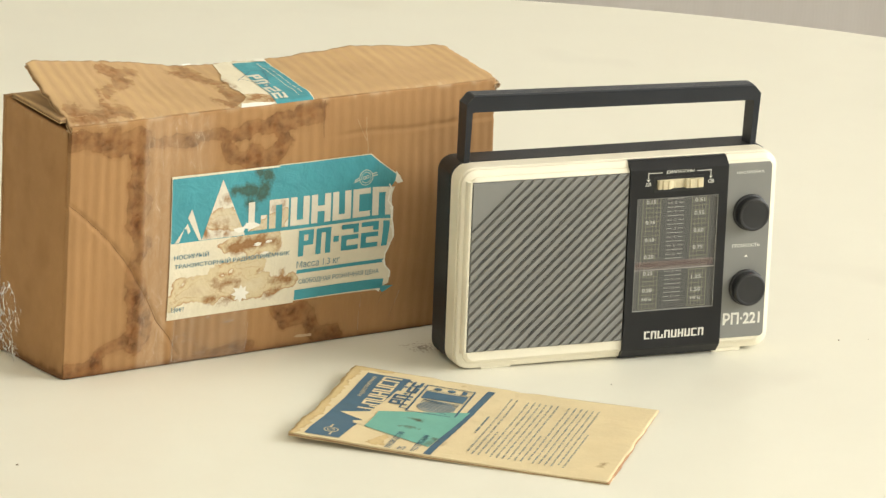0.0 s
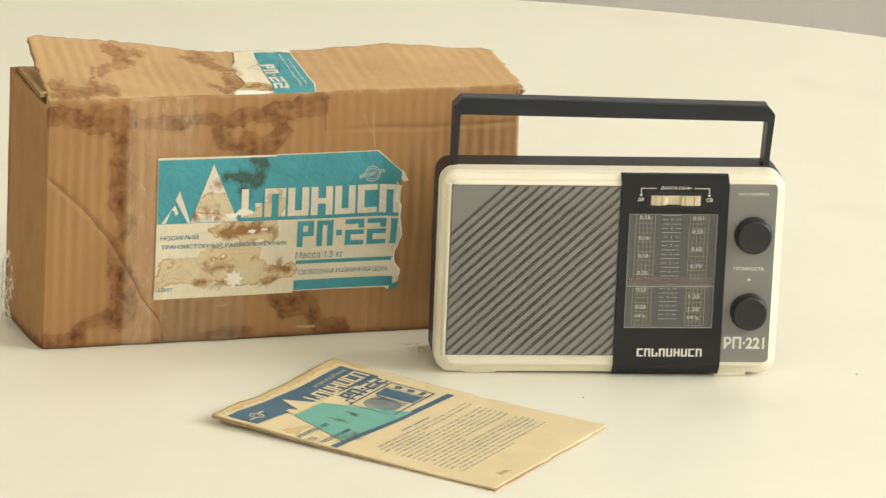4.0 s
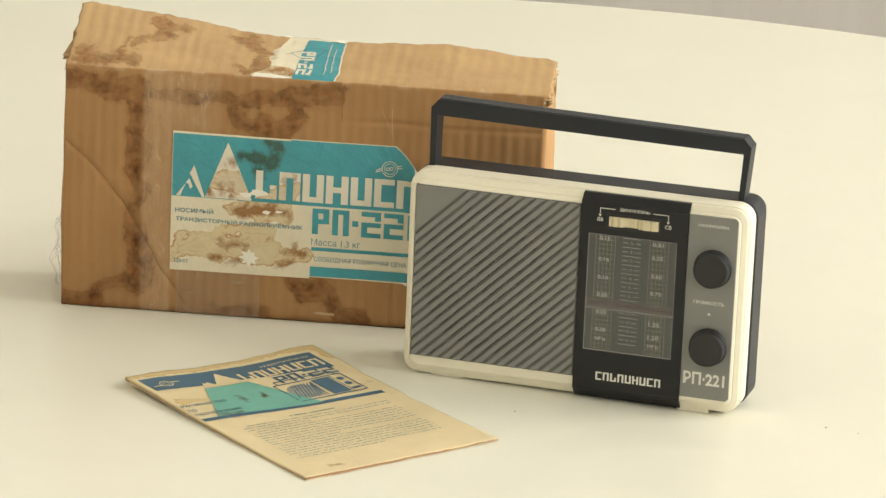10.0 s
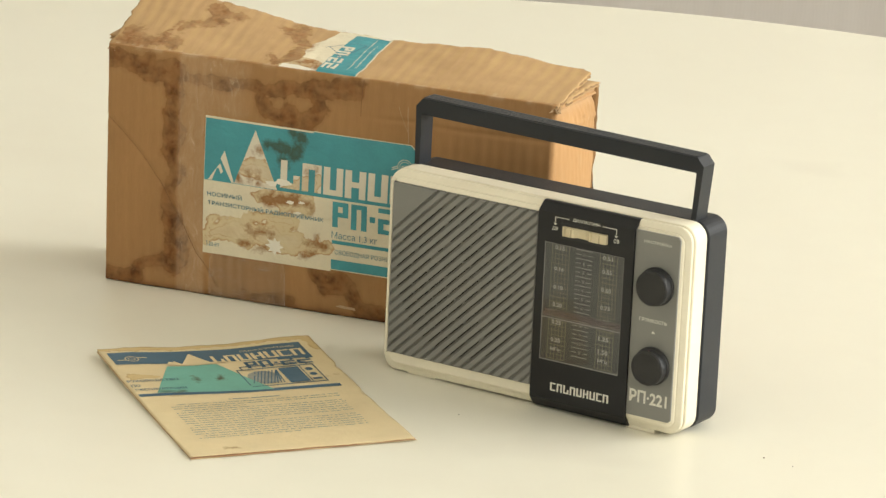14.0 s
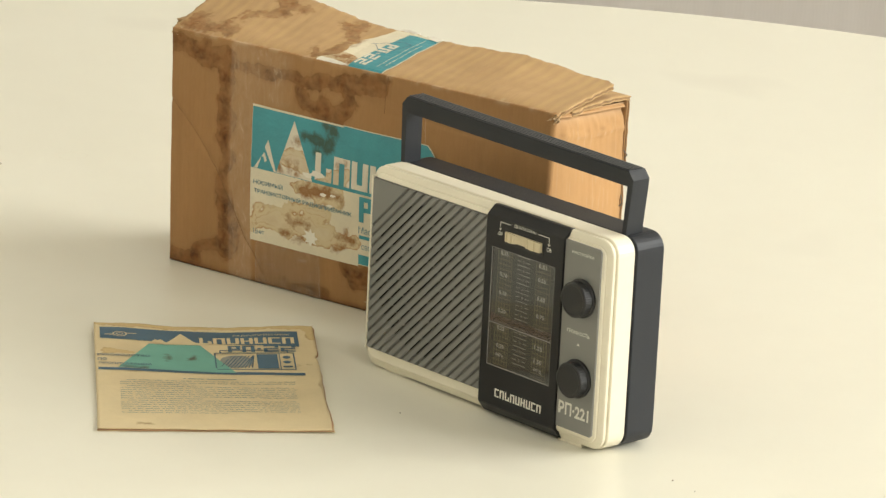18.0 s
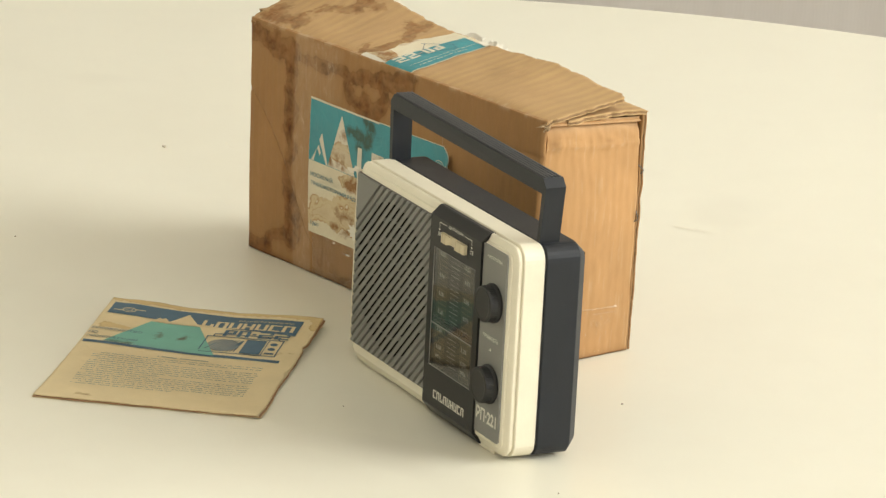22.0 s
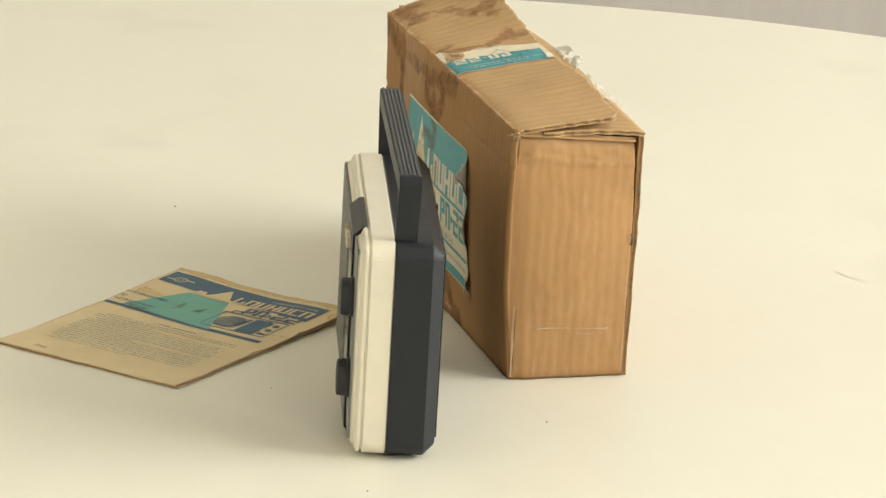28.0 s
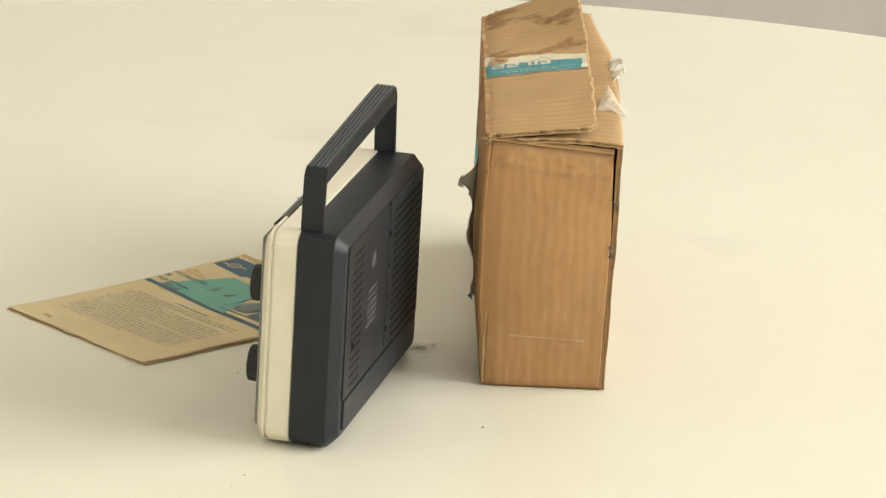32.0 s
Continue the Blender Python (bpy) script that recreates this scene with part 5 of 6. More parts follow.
for peak in ([(0.315, 0.185), (0.47, 0.185), (0.392, 0.080)], [(0.25, 0.180), (0.33, 0.180), (0.30, 0.140), (0.285, 0.152), (0.272, 0.145)]):
    decal("snow_peak", [pg(peak)], on_page(0.00045), M_PAPER, cover, "", 0.006)
decal("mint_mountain", [pg([(0.10, 0.425), (0.245, 0.190), (0.475, 0.190), (0.625, 0.455)])], on_page(0.00040), M_MINT, cover, "mint green printed mountain", 0.0025, PRINT_WET)
decal("navy_rule", [pg([(0.012, 0.425), (0.93, 0.455), (0.93, 0.480), (0.012, 0.448)])], on_page(0.00030), M_NAVY, cover, "", 0.006, PRINT_WET)
for polys in marks("bnuhucn", 0.475 * PW, 0.905 * PW, -0.178 * PH, -0.118 * PH, 0.0024, 0.0012):
    mark_piece("trade_mark_stroke", polys, on_page(0.00050), M_PAPER, cover, lambda x, y: 0.0)
for polys in marks("pno22", 0.60 * PW, 0.905 * PW, -0.252 * PH, -0.192 * PH, 0.0026, 0.0014, [1, 1, 0.4, 1.2, 1.2]):
    mark_piece("model_mark_stroke", polys, on_page(0.00035), M_NAVY, cover, lambda x, y: 0.0)
writing("printed_word", "РАДИОПРИЁМНИК", 0.63 * PW, -0.102 * PH, 0.26 * PW, 0.020 * PH, on_page(0.0005), M_PAPER, cover)
# the little picture of the radio
pic = [rect(0.535, 0.895, a, b) for a, b in ((0.262, 0.268), (0.418, 0.424))] + [rect(0.535, 0.541, 0.262, 0.424), rect(0.889, 0.895, 0.262, 0.424), rect(0.825, 0.829, 0.262, 0.424), rect(0.56, 0.87, 0.235, 0.241), rect(0.56, 0.566, 0.235, 0.262), rect(0.864, 0.870, 0.235, 0.262)]
for i in range(10):
    x0 = 0.552 + 0.0160 * i
    pic.append([(x0, 0.405), (x0 + 0.0055, 0.405), (min(0.715, x0 + 0.0645), 0.285), (min(0.710, x0 + 0.059), 0.285)])
pic += [[(0.858 + 0.018 * math.cos(a * 0.7), k + 0.014 * math.sin(a * 0.7)) for a in range(9)] for k in (0.305, 0.350)] + [rect(0.838, 0.880, 0.385, 0.400)]
decal("picture_print", [pg(p) for p in pic], on_page(0.00038), M_NAVY, cover, "line drawing of a radio", 0.0, lambda x, y: 0.0)
decal("picture_speaker", [pg([(0.632 + 0.075 * math.cos(i * math.pi / 12), 0.343 + 0.062 * math.sin(i * math.pi / 12)) for i in range(24)])], on_page(0.00033), M_GREYINK, cover, "grey loudspeaker in the drawing", 0.006)
decal("picture_panel", [pg(rect(0.725, 0.818, 0.275, 0.412))], on_page(0.00034), M_NAVY, cover, "", 0.005, PRINT_WET)
decal("emblem", [[(p[0], p[1]) for p in q] for q in ring_poly(0.115 * PW, -0.112 * PH, 0.0042, 0.0050, 20) + ring_poly(0.115 * PW, -0.112 * PH, 0.0020, 0.0026, 14)] + [pg(rect(0.045, 0.085, 0.118, 0.124)), pg(rect(0.145, 0.19, 0.100, 0.106))], on_page(0.0005), M_PAPER, cover, "", 0.0, lambda x, y: 0.0)
writing("printed_word", "РУКОВОДСТВО", 0.010 * PW, -0.325 * PH, 0.235 * PW, 0.022 * PH, on_page(0.0006), M_NAVY, cover, weight=0.00008)
writing("printed_word", "ПО", 0.012 * PW, -0.365 * PH, 0.040 * PW, 0.022 * PH, on_page(0.0006), M_NAVY, cover, weight=0.00008)
writing("printed_word", "ЭКСПЛУАТАЦИИ", 0.014 * PW, -0.405 * PH, 0.235 * PW, 0.022 * PH, on_page(0.0006), M_NAVY, cover, weight=0.00008)
# small print: broken bars, thirteen lines and a heading
rnd = random.Random(8)
decal("text_line", [pg(rect(0.385 + a, 0.385 + b, 0.514, 0.520)) for a, b in ((0.0, 0.01), (0.02, 0.09), (0.105, 0.235))], on_page(0.0003), M_TEXT, cover, "", 0.0)
for row in range(17):
    y = 0.540 + 0.0190 * row
    x, end, polys = 0.105 if row not in (0, 3, 10, 15) else 0.135, 0.875 if row not in (2, 9, 16) else rnd.uniform(0.3, 0.6), []
    while x < end:
        w = rnd.uniform(0.0046, 0.0078)
        for _ in range(rnd.randint(2, 11)):
            if x > end:
                break
            h = rnd.uniform(0.0046, 0.0066)
            polys.append(pg(rect(x, x + w * 0.66, y, y + h)))
            x += w
        x += 0.010
    decal("text_line", polys, on_page(0.0003), M_TEXT, cover, "", 0.0)


# ---- the radio ----
radio = thing("portable_radio", pose(0.1368, -0.0126, 0.0004, -0.45, -0.5, 21.3), "cream and charcoal plastic portable radio with raised carrying handle", "radio")
MOVED.append(radio)
HW, HH, CZ, CX = 0.1180, 0.0712, 0.0719, -0.0012  # the shells sit a little off the middle of the dial band
FS = 0.0033  # how far the face stands back


def rings(rows, hw=HW, hh=HH):
    return [(y, hw - i, hh - i, r) for y, i, r in rows]


part("front_shell", loft(rings([(FS, 0.0078, 0.0055), (FS + 0.0004, 0.0070, 0.006), (FS + 0.0016, 0.0054, 0.0068), (FS + 0.0026, 0.0052, 0.007), (FS + 0.0027, 0.0044, 0.0075), (0.0074, 0.0016, 0.0095), (0.0079, 0.0010, 0.010), (0.0083, 0.0008, 0.0102), (0.0096, 0.0008, 0.0102), (0.0100, 0.0011, 0.010), (0.0103, 0.0019, 0.0095),
                                (0.0112, 0.0019, 0.0095), (0.0115, 0.0006, 0.0108), (0.0121, 0.0001, 0.0112), (0.0255, 0.0, 0.0112), (0.0262, 0.0003, 0.011), (0.0265, 0.0012, 0.010)]), CX, CZ), M_CREAM, radio, "cream plastic stepped front shell")
part("seam", loft(rings([(0.0264, 0.0010, 0.010), (0.0272, 0.0010, 0.010)]), CX, CZ), M_SEAM, radio, "thin grey seam")
back = part("rear_shell", loft(rings([(0.0270, 0.0014, 0.0095), (0.0274, 0.0006, 0.0102), (0.0280, 0.0003, 0.0105), (0.0508, 0.0003, 0.0105), (0.0515, 0.0009, 0.010), (0.0577, 0.0068, 0.006), (0.0582, 0.0078, 0.0055)], HW + 0.0008, HH), CX + 0.0004, CZ), M_DARK, radio, "charcoal plastic rear shell with bevelled back")

# loudspeaker grille of slanted slats, held at its outer side by a narrow rim of the shell
GX0, GX1, GZ0, GZ1 = -0.1122, 0.0022, 0.0152, 0.1344
bm = bmesh.new()
edge_pts = [(-0.1128, FS + 0.0030), (-0.1128, FS - 0.0013), (-0.1132, FS - 0.0017), (-0.1143, FS - 0.0014), (-0.1154, FS - 0.0002), (-0.1160, FS + 0.0030)]
rim_lo, rim_hi = [bm.verts.new((x, y, GZ0 - 0.0010)) for x, y in edge_pts], [bm.verts.new((x, y, GZ1 + 0.0010)) for x, y in edge_pts]
bm.faces.new(rim_lo)
bm.faces.new(rim_hi[::-1])
for i in range(len(edge_pts)):
    j = (i + 1) % len(edge_pts)
    bm.faces.new((rim_lo[i], rim_lo[j], rim_hi[j], rim_hi[i]))
bmesh.ops.recalc_face_normals(bm, faces=bm.faces)
part("grille_rim", bm, M_CREAM, radio)
bm = bmesh.new()
add_box(bm, GX0 - 0.0004, GX1 + 0.0006, -0.0006, 0.001, GZ0 - 0.0004, GZ1 + 0.0004)
grille = part("grille", bm, M_GROOVE, radio, "grey loudspeaker grille with slanted slats")
grille.location.y = FS
SA = radians(43.6)
nx, nz = -math.sin(SA), math.cos(SA)
base = rect(GX0, GX1, GZ0, GZ1)
first = nx * (GX0 + 0.0345) + nz * GZ1
corner = clip_poly(base, -nx, -nz, -first)
bm = bmesh.new()
add_prism(bm, corner, -0.0019, 0.0, 0.0003)
part("slat", bm, M_GREY, grille, "plain corner of the grille")
PITCH, GAP = 0.00540, 0.00165
k = 0
while True:
    hi = first - GAP - k * PITCH
    lo = hi - (PITCH - GAP)
    poly = clip_poly(clip_poly(base, nx, nz, hi), -nx, -nz, -lo)
    k += 1
    if hi < nx * GX1 + nz * GZ0:
        break
    if len(poly) < 3 or max(p[0] for p in poly) - min(p[0] for p in poly) < 0.002:
        continue
    bm = bmesh.new()
    add_prism(bm, poly, -0.0019, 0.0, 0.0005)
    part("slat", bm, M_GREY, grille)

# openings of the loudspeaker under the slats, broken by ring-shaped ribs
SX, SZ = -0.0550, 0.0748
sn, ss = nx * SX + nz * SZ, nz * SX - nx * SZ
for i in range(1, k - 1):
    lo = first - GAP - i * PITCH - (PITCH - GAP)
    d = lo - sn
    bm = bmesh.new()
    for r0, r1 in ((0.0, 0.0130), (0.0150, 0.0265), (0.0285, 0.0395), (0.0415, 0.0520)):
        if abs(d) >= r1:
            continue
        far = math.sqrt(r1 * r1 - d * d)
        near = math.sqrt(max(0.0, r0 * r0 - d * d)) if abs(d) < r0 else -far
        for a, b in ((near, far), (-far, -near)) if abs(d) < r0 else ((-far, far),):
            poly = [(nx * n + nz * t, nz * n - nx * t) for n, t in ((lo + 0.0001, ss + a), (lo + 0.0001, ss + b), (lo - 0.00022, ss + b), (lo - 0.00022, ss + a))]
            add_prism(bm, poly[::-1], -0.00165, -0.0005)
    if bm.verts:
        part("speaker_slot", bm, M_HOLE, grille)

# black band with the dial
XB0, XB1 = 0.0030, 0.0766
WX0, WX1, WZ0, WZ1 = 0.0090, 0.0698, 0.0352, 0.1160
bm = bmesh.new()


def band_slice(x0, x1, pts):
    a = [bm.verts.new((x0, y, z)) for y, z in pts]
    b = [bm.verts.new((x1, y, z)) for y, z in pts]
    bm.faces.new(a)
    bm.faces.new(b[::-1])
    for i in range(len(pts)):
        bm.faces.new((a[i], a[(i + 1) % len(pts)], b[(i + 1) % len(pts)], b[i]))


ZT, ZB, FY = 0.1424, 0.0004, -0.0024
upper = [(0.0104 - FS, ZT), (0.0078 - FS, ZT), (0.0066 - FS, ZT - 0.0005), (FY + 0.0006, 0.1372), (FY, 0.1364), (FY, WZ1), (0.0005, WZ1), (0.0005, 0.1358), (0.0104 - FS, 0.1358)]
lower = [(0.0104 - FS, ZB), (0.0104 - FS, 0.0115), (0.0005, 0.0115), (0.0005, WZ0), (FY, WZ0), (FY, 0.0085), (FY + 0.0006, 0.0073), (0.0066 - FS, ZB + 0.0005), (0.0078 - FS, ZB)]
band_slice(XB0, XB1, upper)
band_slice(XB0, XB1, lower)
for a, b in ((XB0, WX0), (WX1, XB1)):
    band_slice(a, b, [(FY, WZ0), (FY, WZ1), (0.0005, WZ1), (0.0005, WZ0)])
bmesh.ops.remove_doubles(bm, verts=bm.verts, dist=1e-6)
band = part("dial_band", bm, M_BLACK, radio, "glossy black band with tuning dial")
band.location.y = FS
bm = bmesh.new()
add_box(bm, WX0, WX1, -0.0006, 0.0004, WZ0, WZ1)
dial = part("dial_plate", bm, M_DIAL, band, "dark grey dial with printed scales")


def on_face(y):
    return lambda x, z: (x, y, z)


DW, DH = WX1 - WX0, WZ1 - WZ0


def dz(f):
    return WZ1 - f * DH


grid = []
for x0, x1 in ((0.082, 0.300), (0.690, 0.905)):
    for i in range(6):
        x = WX0 + DW * (x0 + (x1 - x0) * i / 5)
        grid.append(rect(x - 0.00018, x + 0.00018, dz(0.985), dz(0.005)))
    for j in range(25):
        z = dz(0.008 + 0.976 * j / 24)
        grid.append(rect(WX0 + DW * x0, WX0 + DW * x1, z - 0.00018, z + 0.00018))
decal("scale_grid", grid, on_face(-0.0008), M_OLIVE, dial, "olive printed grids", 0.0)
ticks = []
for i in range(13):
    z = dz(0.016 + 0.0757 * i)
    ticks.append(rect(WX0 + DW * 0.385, WX0 + DW * 0.59, z - 0.00018, z + 0.00018))
    if i < 12:
        z = dz(0.054 + 0.0757 * i)
        ticks += [rect(WX0 + DW * 0.385, WX0 + DW * 0.445, z - 0.00018, z + 0.00018), rect(WX0 + DW * 0.53, WX0 + DW * 0.59, z - 0.00018, z + 0.00018)]
decal("scale_tick_print", ticks, on_face(-0.0009), M_MARK, dial, "pale tick marks", 0.0)
for i, n in enumerate(("0", "1", "2", "3", "4", "5", "6", "7", "8", "9", "10", "0")):
    w = 0.0016 if n != "1" else 0.0007
    w = 0.0030 if n == "10" else w
    writing("scale_number", n, WX0 + DW * 0.4875 - w / 2, dz(0.054 + 0.0757 * i) - 0.00105, w, 0.0021, on_face(-0.0009), M_MARK_DIM, dial)
for words, f in (("0.15", 0.035), ("0.16", 0.215), ("0.18", 0.370), ("0.20", 0.520), ("0.25", 0.668), ("0.28", 0.820), ("МГц", 0.900)):
    writing("scale_number", words, WX0 + DW * 0.125, dz(f) - 0.0014, 0.0070, 0.0027 if words != "МГц" else 0.0026, on_face(-0.00095), M_MARK, dial, weight=0.00012)
for words, f in (("0.51", 0.040), ("0.55", 0.155), ("0.60", 0.310), ("0.75", 0.460), ("1.00", 0.575), ("1.25", 0.725), ("1.50", 0.838), ("МГц", 0.915)):
    writing("scale_number", words, WX0 + DW * 0.725, dz(f) - 0.0014, 0.0074, 0.0027 if words != "МГц" else 0.0026, on_face(-0.00095), M_MARK, dial, weight=0.00012)
bm = bmesh.new()
add_box(bm, WX0 + 0.001, WX1 - 0.001, -0.0013, -0.0011, dz(0.640), dz(0.560))
part("tuning_cursor", bm, M_CURSOR, dial, "milky plastic tuning cursor with a red line")
bm = bmesh.new()
add_box(bm, WX0 + 0.001, WX1 - 0.001, -0.0015, -0.0013, dz(0.612), dz(0.574))
part("cursor_line", bm, M_CURSOR_LINE, dial)
bm = bmesh.new()
bm.faces.new([bm.verts.new((x, -0.0019, z)) for x, z in rect(WX0 + 0.0002, WX1 - 0.0002, WZ0 + 0.0002, WZ1 - 0.0002)])
pane = part("dial_window", bm, M_PANE, band, "clear acrylic dial window")
pane.visible_shadow = False
bm = bmesh.new()
for a, b, c, d in ((WX0, WX1, WZ0, WZ0 + 0.00045), (WX0, WX1, WZ1 - 0.0004, WZ1), (WX0, WX0 + 0.0004, WZ0, WZ1), (WX1 - 0.0004, WX1, WZ0, WZ1), (WX0, WX1, dz(0.640), dz(0.634))):
    add_box(bm, a, b, -0.0022, -0.0016, c, d)
part("window_edge", bm, M_EDGE, band, "pale cut edge of the window")
# slide switch and its markings
bm = bmesh.new()
add_box(bm, 0.0205, 0.0580, FY - 0.0002, FY + 0.0004, 0.1203, 0.1312)
part("switch_slot", bm, M_KNOB, band)
bm = bmesh.new()
prof = [(0.0230, FY - 0.0001)]
for f, h in ((0.0, 0.0019), (0.02, 0.0022), (0.06, 0.0023), (0.07, 0.0019), (0.09, 0.0019), (0.10, 0.0024), (0.19, 0.0025), (0.20, 0.0021), (0.22, 0.0021), (0.23, 0.0025), (0.27, 0.0024), (0.31, 0.0018), (0.35, 0.0012), (0.40, 0.0010),
             (0.48, 0.0012), (0.53, 0.0013), (0.57, 0.0011), (0.585, 0.0007), (0.605, 0.0007), (0.615, 0.0024), (0.66, 0.0025), (0.67, 0.0021), (0.69, 0.0021), (0.70, 0.0025), (0.84, 0.0025), (0.85, 0.0021), (0.87, 0.0021), (0.88, 0.0025), (0.98, 0.0023), (1.0, 0.0019)):
    prof.append((0.0230 + 0.0338 * f, FY - h - 0.6 * max(0.0, h - 0.0014)))
prof.append((0.0568, FY - 0.0001))
dip = lambda x: 0.0014 * math.exp(-((x - 0.0372) / 0.0040) ** 2)
lo_z, hi_z = [bm.verts.new((x, y, 0.1228 + 0.6 * dip(x))) for x, y in prof], [bm.verts.new((x, y, 0.1291 - dip(x))) for x, y in prof]
bm.faces.new(lo_z)
bm.faces.new(hi_z[::-1])
for i in range(len(prof)):
    j = (i + 1) % len(prof)
    bm.faces.new((lo_z[i], lo_z[j], hi_z[j], hi_z[i]))
bmesh.ops.recalc_face_normals(bm, faces=bm.faces)
part("band_switch", bm, M_IVORY, band, "ivory slide switch with two ribbed humps")
F1 = on_face(FY - 0.00015)
writing("printed_word", "ДИАПАЗОНЫ", 0.0295, 0.1330, 0.0208, 0.0024, F1, M_MARK, band, weight=0.00004)
for x0, x1, xe in ((0.0160, 0.0265, 0.0160), (0.0525, 0.0632, 0.0627)):
    decal("bracket_line", [rect(x0, x1, 0.1338, 0.1343), rect(xe, xe + 0.0005, 0.1303, 0.1338)], F1, M_MARK, band, "", 0.0)
    decal("arrow_mark", [[(xe + 0.00025 - 0.0013, 0.1298), (xe + 0.00025, 0.1282), (xe + 0.00025 + 0.0013, 0.1298)]], F1, M_MARK, band, "", 0.0)
writing("printed_word", "ДВ", 0.0142, 0.1248, 0.0042, 0.0026, F1, M_MARK, band, weight=0.00006)
writing("printed_word", "СВ", 0.0612, 0.1248, 0.0042, 0.0026, F1, M_MARK, band, weight=0.00006)
for polys in marks("cnbnuhucn", 0.0188, 0.0638, 0.0148, 0.0205, 0.0013, 0.0009):
    mark_piece("trade_mark_stroke", polys, F1, M_MARK, band)

# control panel and knobs
bm = bmesh.new()
add_prism(bm, [(0.0767, 0.0106), (0.1085, 0.0106), (0.1103, 0.0124), (0.1103, 0.1350), (0.1085, 0.1368), (0.0767, 0.1368)], -0.0010, 0.0002, 0.0003)
panel = part("control_panel", bm, M_GREY, radio, "grey control panel with two black knobs")
panel.location.y = FS
F2 = on_face(-0.00115)
writing("printed_word", "НАСТРОЙКА", 0.0835, 0.1292, 0.0208, 0.0024, F2, M_MARK, panel, weight=0.00005)
writing("printed_word", "ГРОМКОСТЬ", 0.0830, 0.0762, 0.0208, 0.0024, F2, M_MARK, panel, weight=0.00005)
decal("index_mark", [[(0.0925, 0.0690), (0.0953, 0.0690), (0.0939, 0.0708)]], F2, M_MARK, panel, "", 0.0)
writing("model_number", "РП·221", 0.0794, 0.0205, 0.0278, 0.0080, F2, M_MARK, panel, weight=0.00030)
for z in (0.1014, 0.0472):
    bm = lathe([(0.0001, 0.0128), (-0.0016, 0.0130), (-0.0022, 0.0126), (-0.0026, 0.0120), (-0.0069, 0.0119), (-0.0078, 0.0117), (-0.0084, 0.0109), (-0.0085, 0.0100), (-0.0083, 0.0094), (-0.0083, 0.0006)], 96, (3, 4, 0.00016))
    bmesh.ops.translate(bm, vec=(0.0948, -0.0009, z), verts=bm.verts)
    knob = part("knob", bm, M_KNOB, radio, "round black knob with ribbed rim")
    knob.location.y = FS
    if z < 0.06:
        bm = bmesh.new()
        add_box(bm, 0.0943, 0.0953, -0.0085, -0.0060, z + 0.0105, z + 0.0118)
        part("index_dot", bm, M_RED, knob, "small red index dot")

# carrying handle
HX0, HX1, HZ, HB = -0.1108, 0.1106, 0.1872, 0.1385
HY0, HY1 = 0.0250, 0.0394
bm = bmesh.new()
outer = [(HX0, HB), (HX0, HZ - 0.0056), (HX0 + 0.0052, HZ), (HX1 - 0.0052, HZ), (HX1, HZ - 0.0056), (HX1, HB)]
inner = [(HX0 + 0.0036, HB), (HX0 + 0.0046, HZ - 0.0110), (HX0 + 0.0060, HZ - 0.0106), (HX1 - 0.0060, HZ - 0.0106), (HX1 - 0.0046, HZ - 0.0110), (HX1 - 0.0036, HB)]
fo, bo = [bm.verts.new((x, HY0, z)) for x, z in outer], [bm.verts.new((x, HY1, z)) for x, z in outer]
fi, bi = [bm.verts.new((x, HY0, z)) for x, z in inner], [bm.verts.new((x, HY1, z)) for x, z in inner]
for i in range(5):
    for q in ((fo[i], fo[i + 1], fi[i + 1], fi[i]), (bo[i + 1], bo[i], bi[i], bi[i + 1]), (fo[i + 1], fo[i], bo[i], bo[i + 1]), (fi[i], fi[i + 1], bi[i + 1], bi[i])):
        bm.faces.new(q)
for i in (0, 5):
    bm.faces.new((fo[i], fi[i], bi[i], bo[i]))
bmesh.ops.bevel(bm, geom=[e for e in bm.edges if e.is_manifold and e.calc_face_angle(0) > 0.4], offset=0.0005, segments=2, affect="EDGES")
def lean(v):
    """The handle sits a little askew: one end higher and farther forward, the legs drawn together at the foot."""
    k = min(1.0, max(0.0, (v.co.z - HB) / (HZ - HB)))
    v.co.z -= 0.0024 * k * v.co.x / 0.108
    v.co.y += 0.0022 * (v.co.x / 0.108) * (0.4 + 0.6 * k)
    v.co.x -= 0.0036 * (1 - k) * (v.co.x > 0)


for v in bm.verts:
    lean(v)
handle = part("handle", bm, M_HANDLE, radio, "charcoal plastic carrying handle with ridged top")
for i in range(5):
    y0 = HY0 + 0.0009 + (HY1 - HY0 - 0.0016) * i / 5
    bm = bmesh.new()
    add_box(bm, HX0 + 0.0055, HX1 - 0.0055, y0 + 0.0003, y0 + 0.0018, HZ - 0.0002, HZ + 0.0009, 0.0002)
    for v in bm.verts:
        lean(v)
    part("grip_ridge", bm, M_RIDGE, handle)

# feet
for x in (-0.088, 0.085):
    for y in (0.012, 0.046):
        bm = bmesh.new()
        add_box(bm, x - 0.011, x + 0.011, y - 0.004, y + 0.004, -0.0002 - 0.0087 * x - (0.0006 if y > 0.02 else 0.0), 0.0045, 0.0004)
        part("foot", bm, M_CREAM if y < 0.02 else M_DARK, radio)

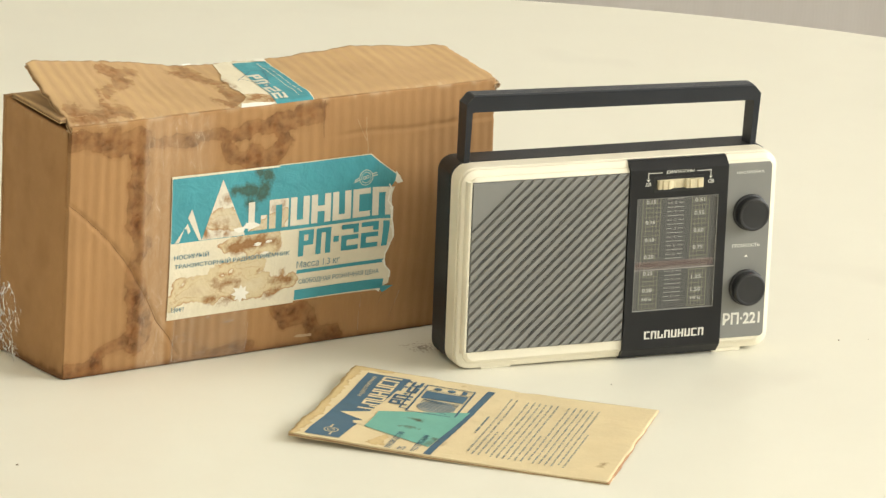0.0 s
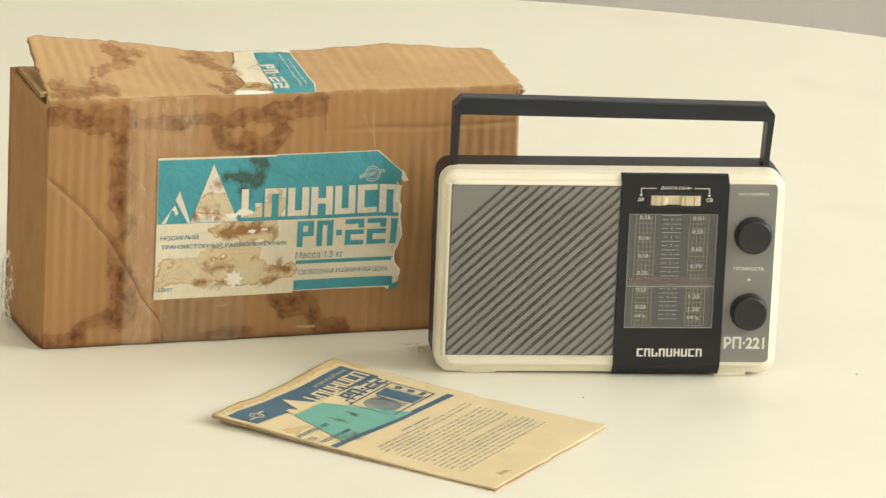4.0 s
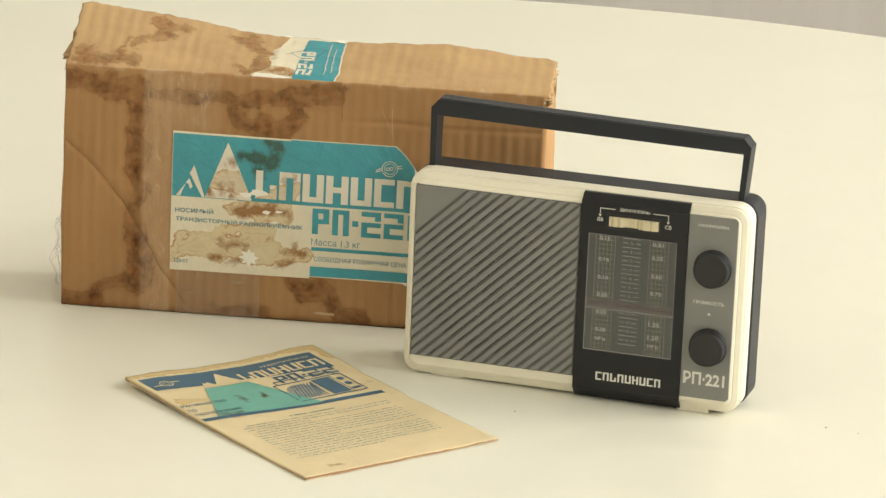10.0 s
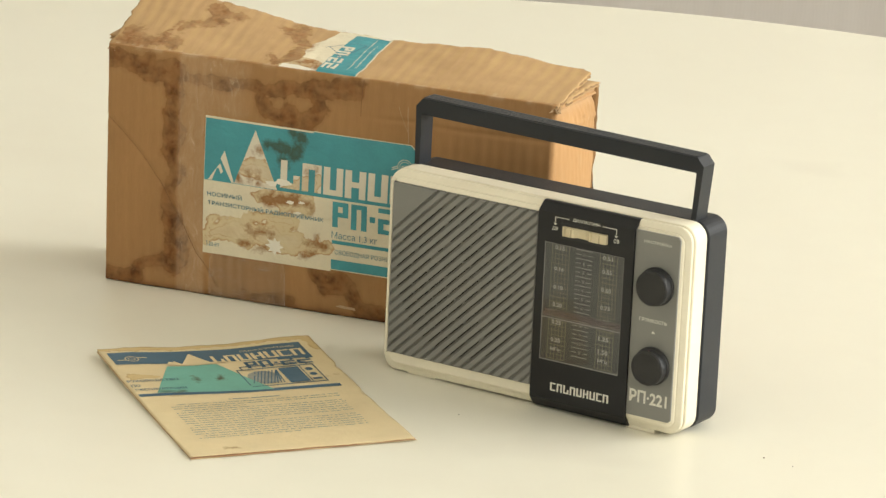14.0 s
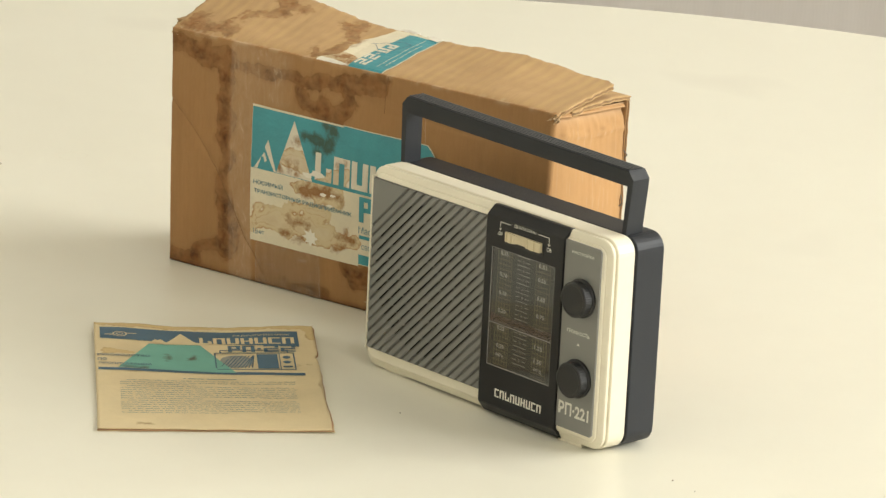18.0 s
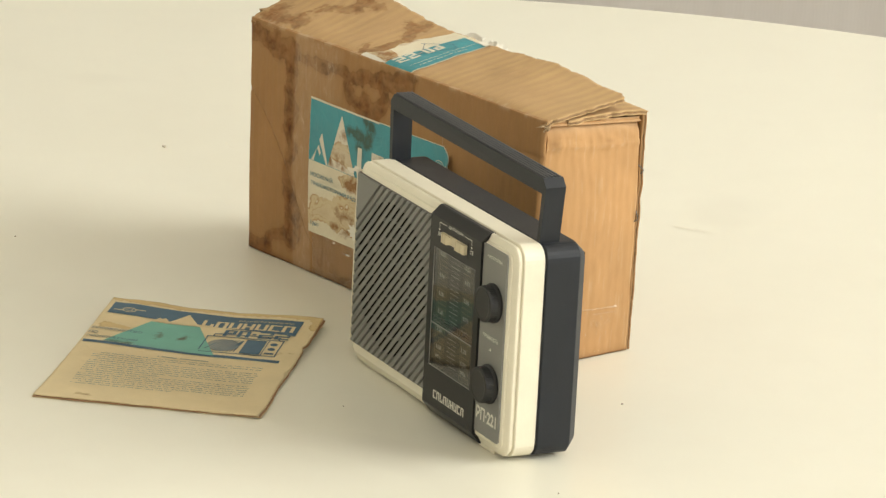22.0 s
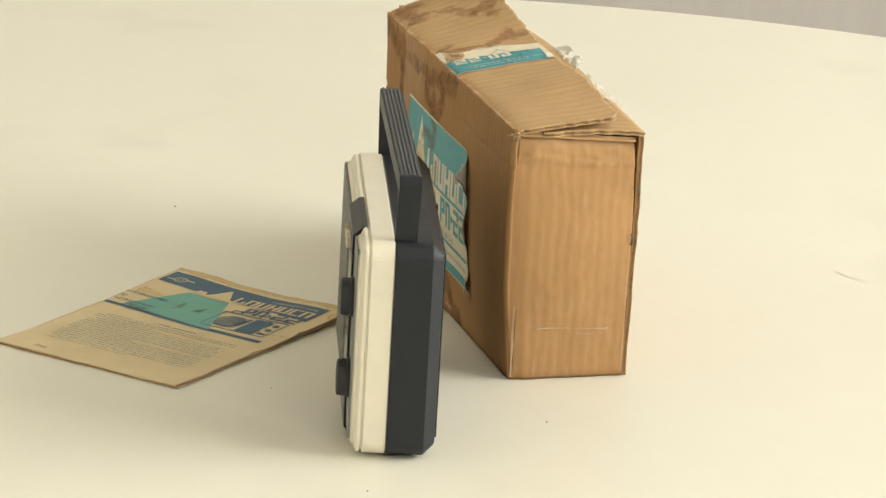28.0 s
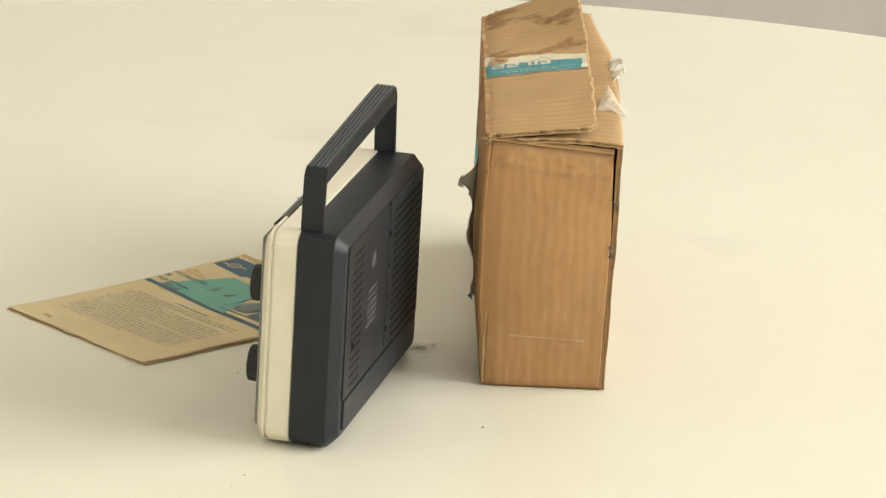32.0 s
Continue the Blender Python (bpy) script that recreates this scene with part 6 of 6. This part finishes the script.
# the back: recessed label plate, perforated fields, socket holes, battery cover
BYY = 0.0582
bm = bmesh.new()
add_box(bm, -0.108, 0.108, BYY - 0.001, BYY + 0.0012, 0.0325, 0.1345, 0.0005)
plate = part("back_plate", bm, M_DARK, back, "charcoal back plate")
bm = bmesh.new()
add_box(bm, -0.104, 0.104, BYY - 0.001, BYY + 0.0014, 0.0115, 0.0312, 0.0006)
part("battery_cover", bm, M_DARK, back, "battery cover")
for x0, x1 in ((0.066, 0.100), (-0.104, -0.020)):
    holes = []
    for i in range(int((x1 - x0) / 0.0058)):
        for j in range(16):
            x, z = x0 + 0.0058 * i + 0.003, 0.0385 + 0.0058 * j
            holes.append([(x + 0.0019 * math.cos(a * math.pi / 3), z + 0.0019 * math.sin(a * math.pi / 3)) for a in range(6)])
    decal("vent_field", holes, on_face(BYY + 0.00135), M_HOLE, back, "rows of round vent holes", 0.0)["kind"] = "stuff"
bm = bmesh.new()
add_box(bm, -0.012, -0.006, BYY + 0.0005, BYY + 0.0018, 0.036, 0.136, 0.0004)
part("socket_strip", bm, M_DARK, back)
for z in (0.048, 0.070, 0.092, 0.114):
    bm = lathe([(BYY + 0.0016, 0.0021), (BYY + 0.0020, 0.0021)], 20)
    bmesh.ops.translate(bm, vec=(-0.009, 0, z), verts=bm.verts)
    part("screw_hole", bm, M_HOLE, back)
bm = lathe([(BYY + 0.0010, 0.0024), (BYY + 0.0019, 0.0024)], 20)
bmesh.ops.translate(bm, vec=(0.088, 0, 0.064), verts=bm.verts)
part("screw_hole", bm, M_HOLE, back)
bars = []
for i in range(6):
    x = 0.024
    while x < 0.048:
        w = rnd.uniform(0.002, 0.006)
        bars.append(rect(x, x + w, 0.0880 - 0.0046 * i, 0.0900 - 0.0046 * i))
        x += w + 0.0014
decal("small_print", bars + [rect(0.032, 0.036, 0.104, 0.113), rect(0.038, 0.042, 0.104, 0.113)], on_face(BYY + 0.0014), M_EMBOSS, back, "embossed small print", 0.0)


def motions():
    """The table turns, and all that stands on it turns with it."""
    times = [0.0, 0.12, 0.24, 0.36, 0.5, 0.75] + [float(i) for i in range(1, 33)]
    for ob in MOVED:
        m = ob.matrix_world.copy()
        walk(ob, [(t, Matrix.Rotation(radians(turn(t)), 4, "Z") @ m) for t in times])


motions()
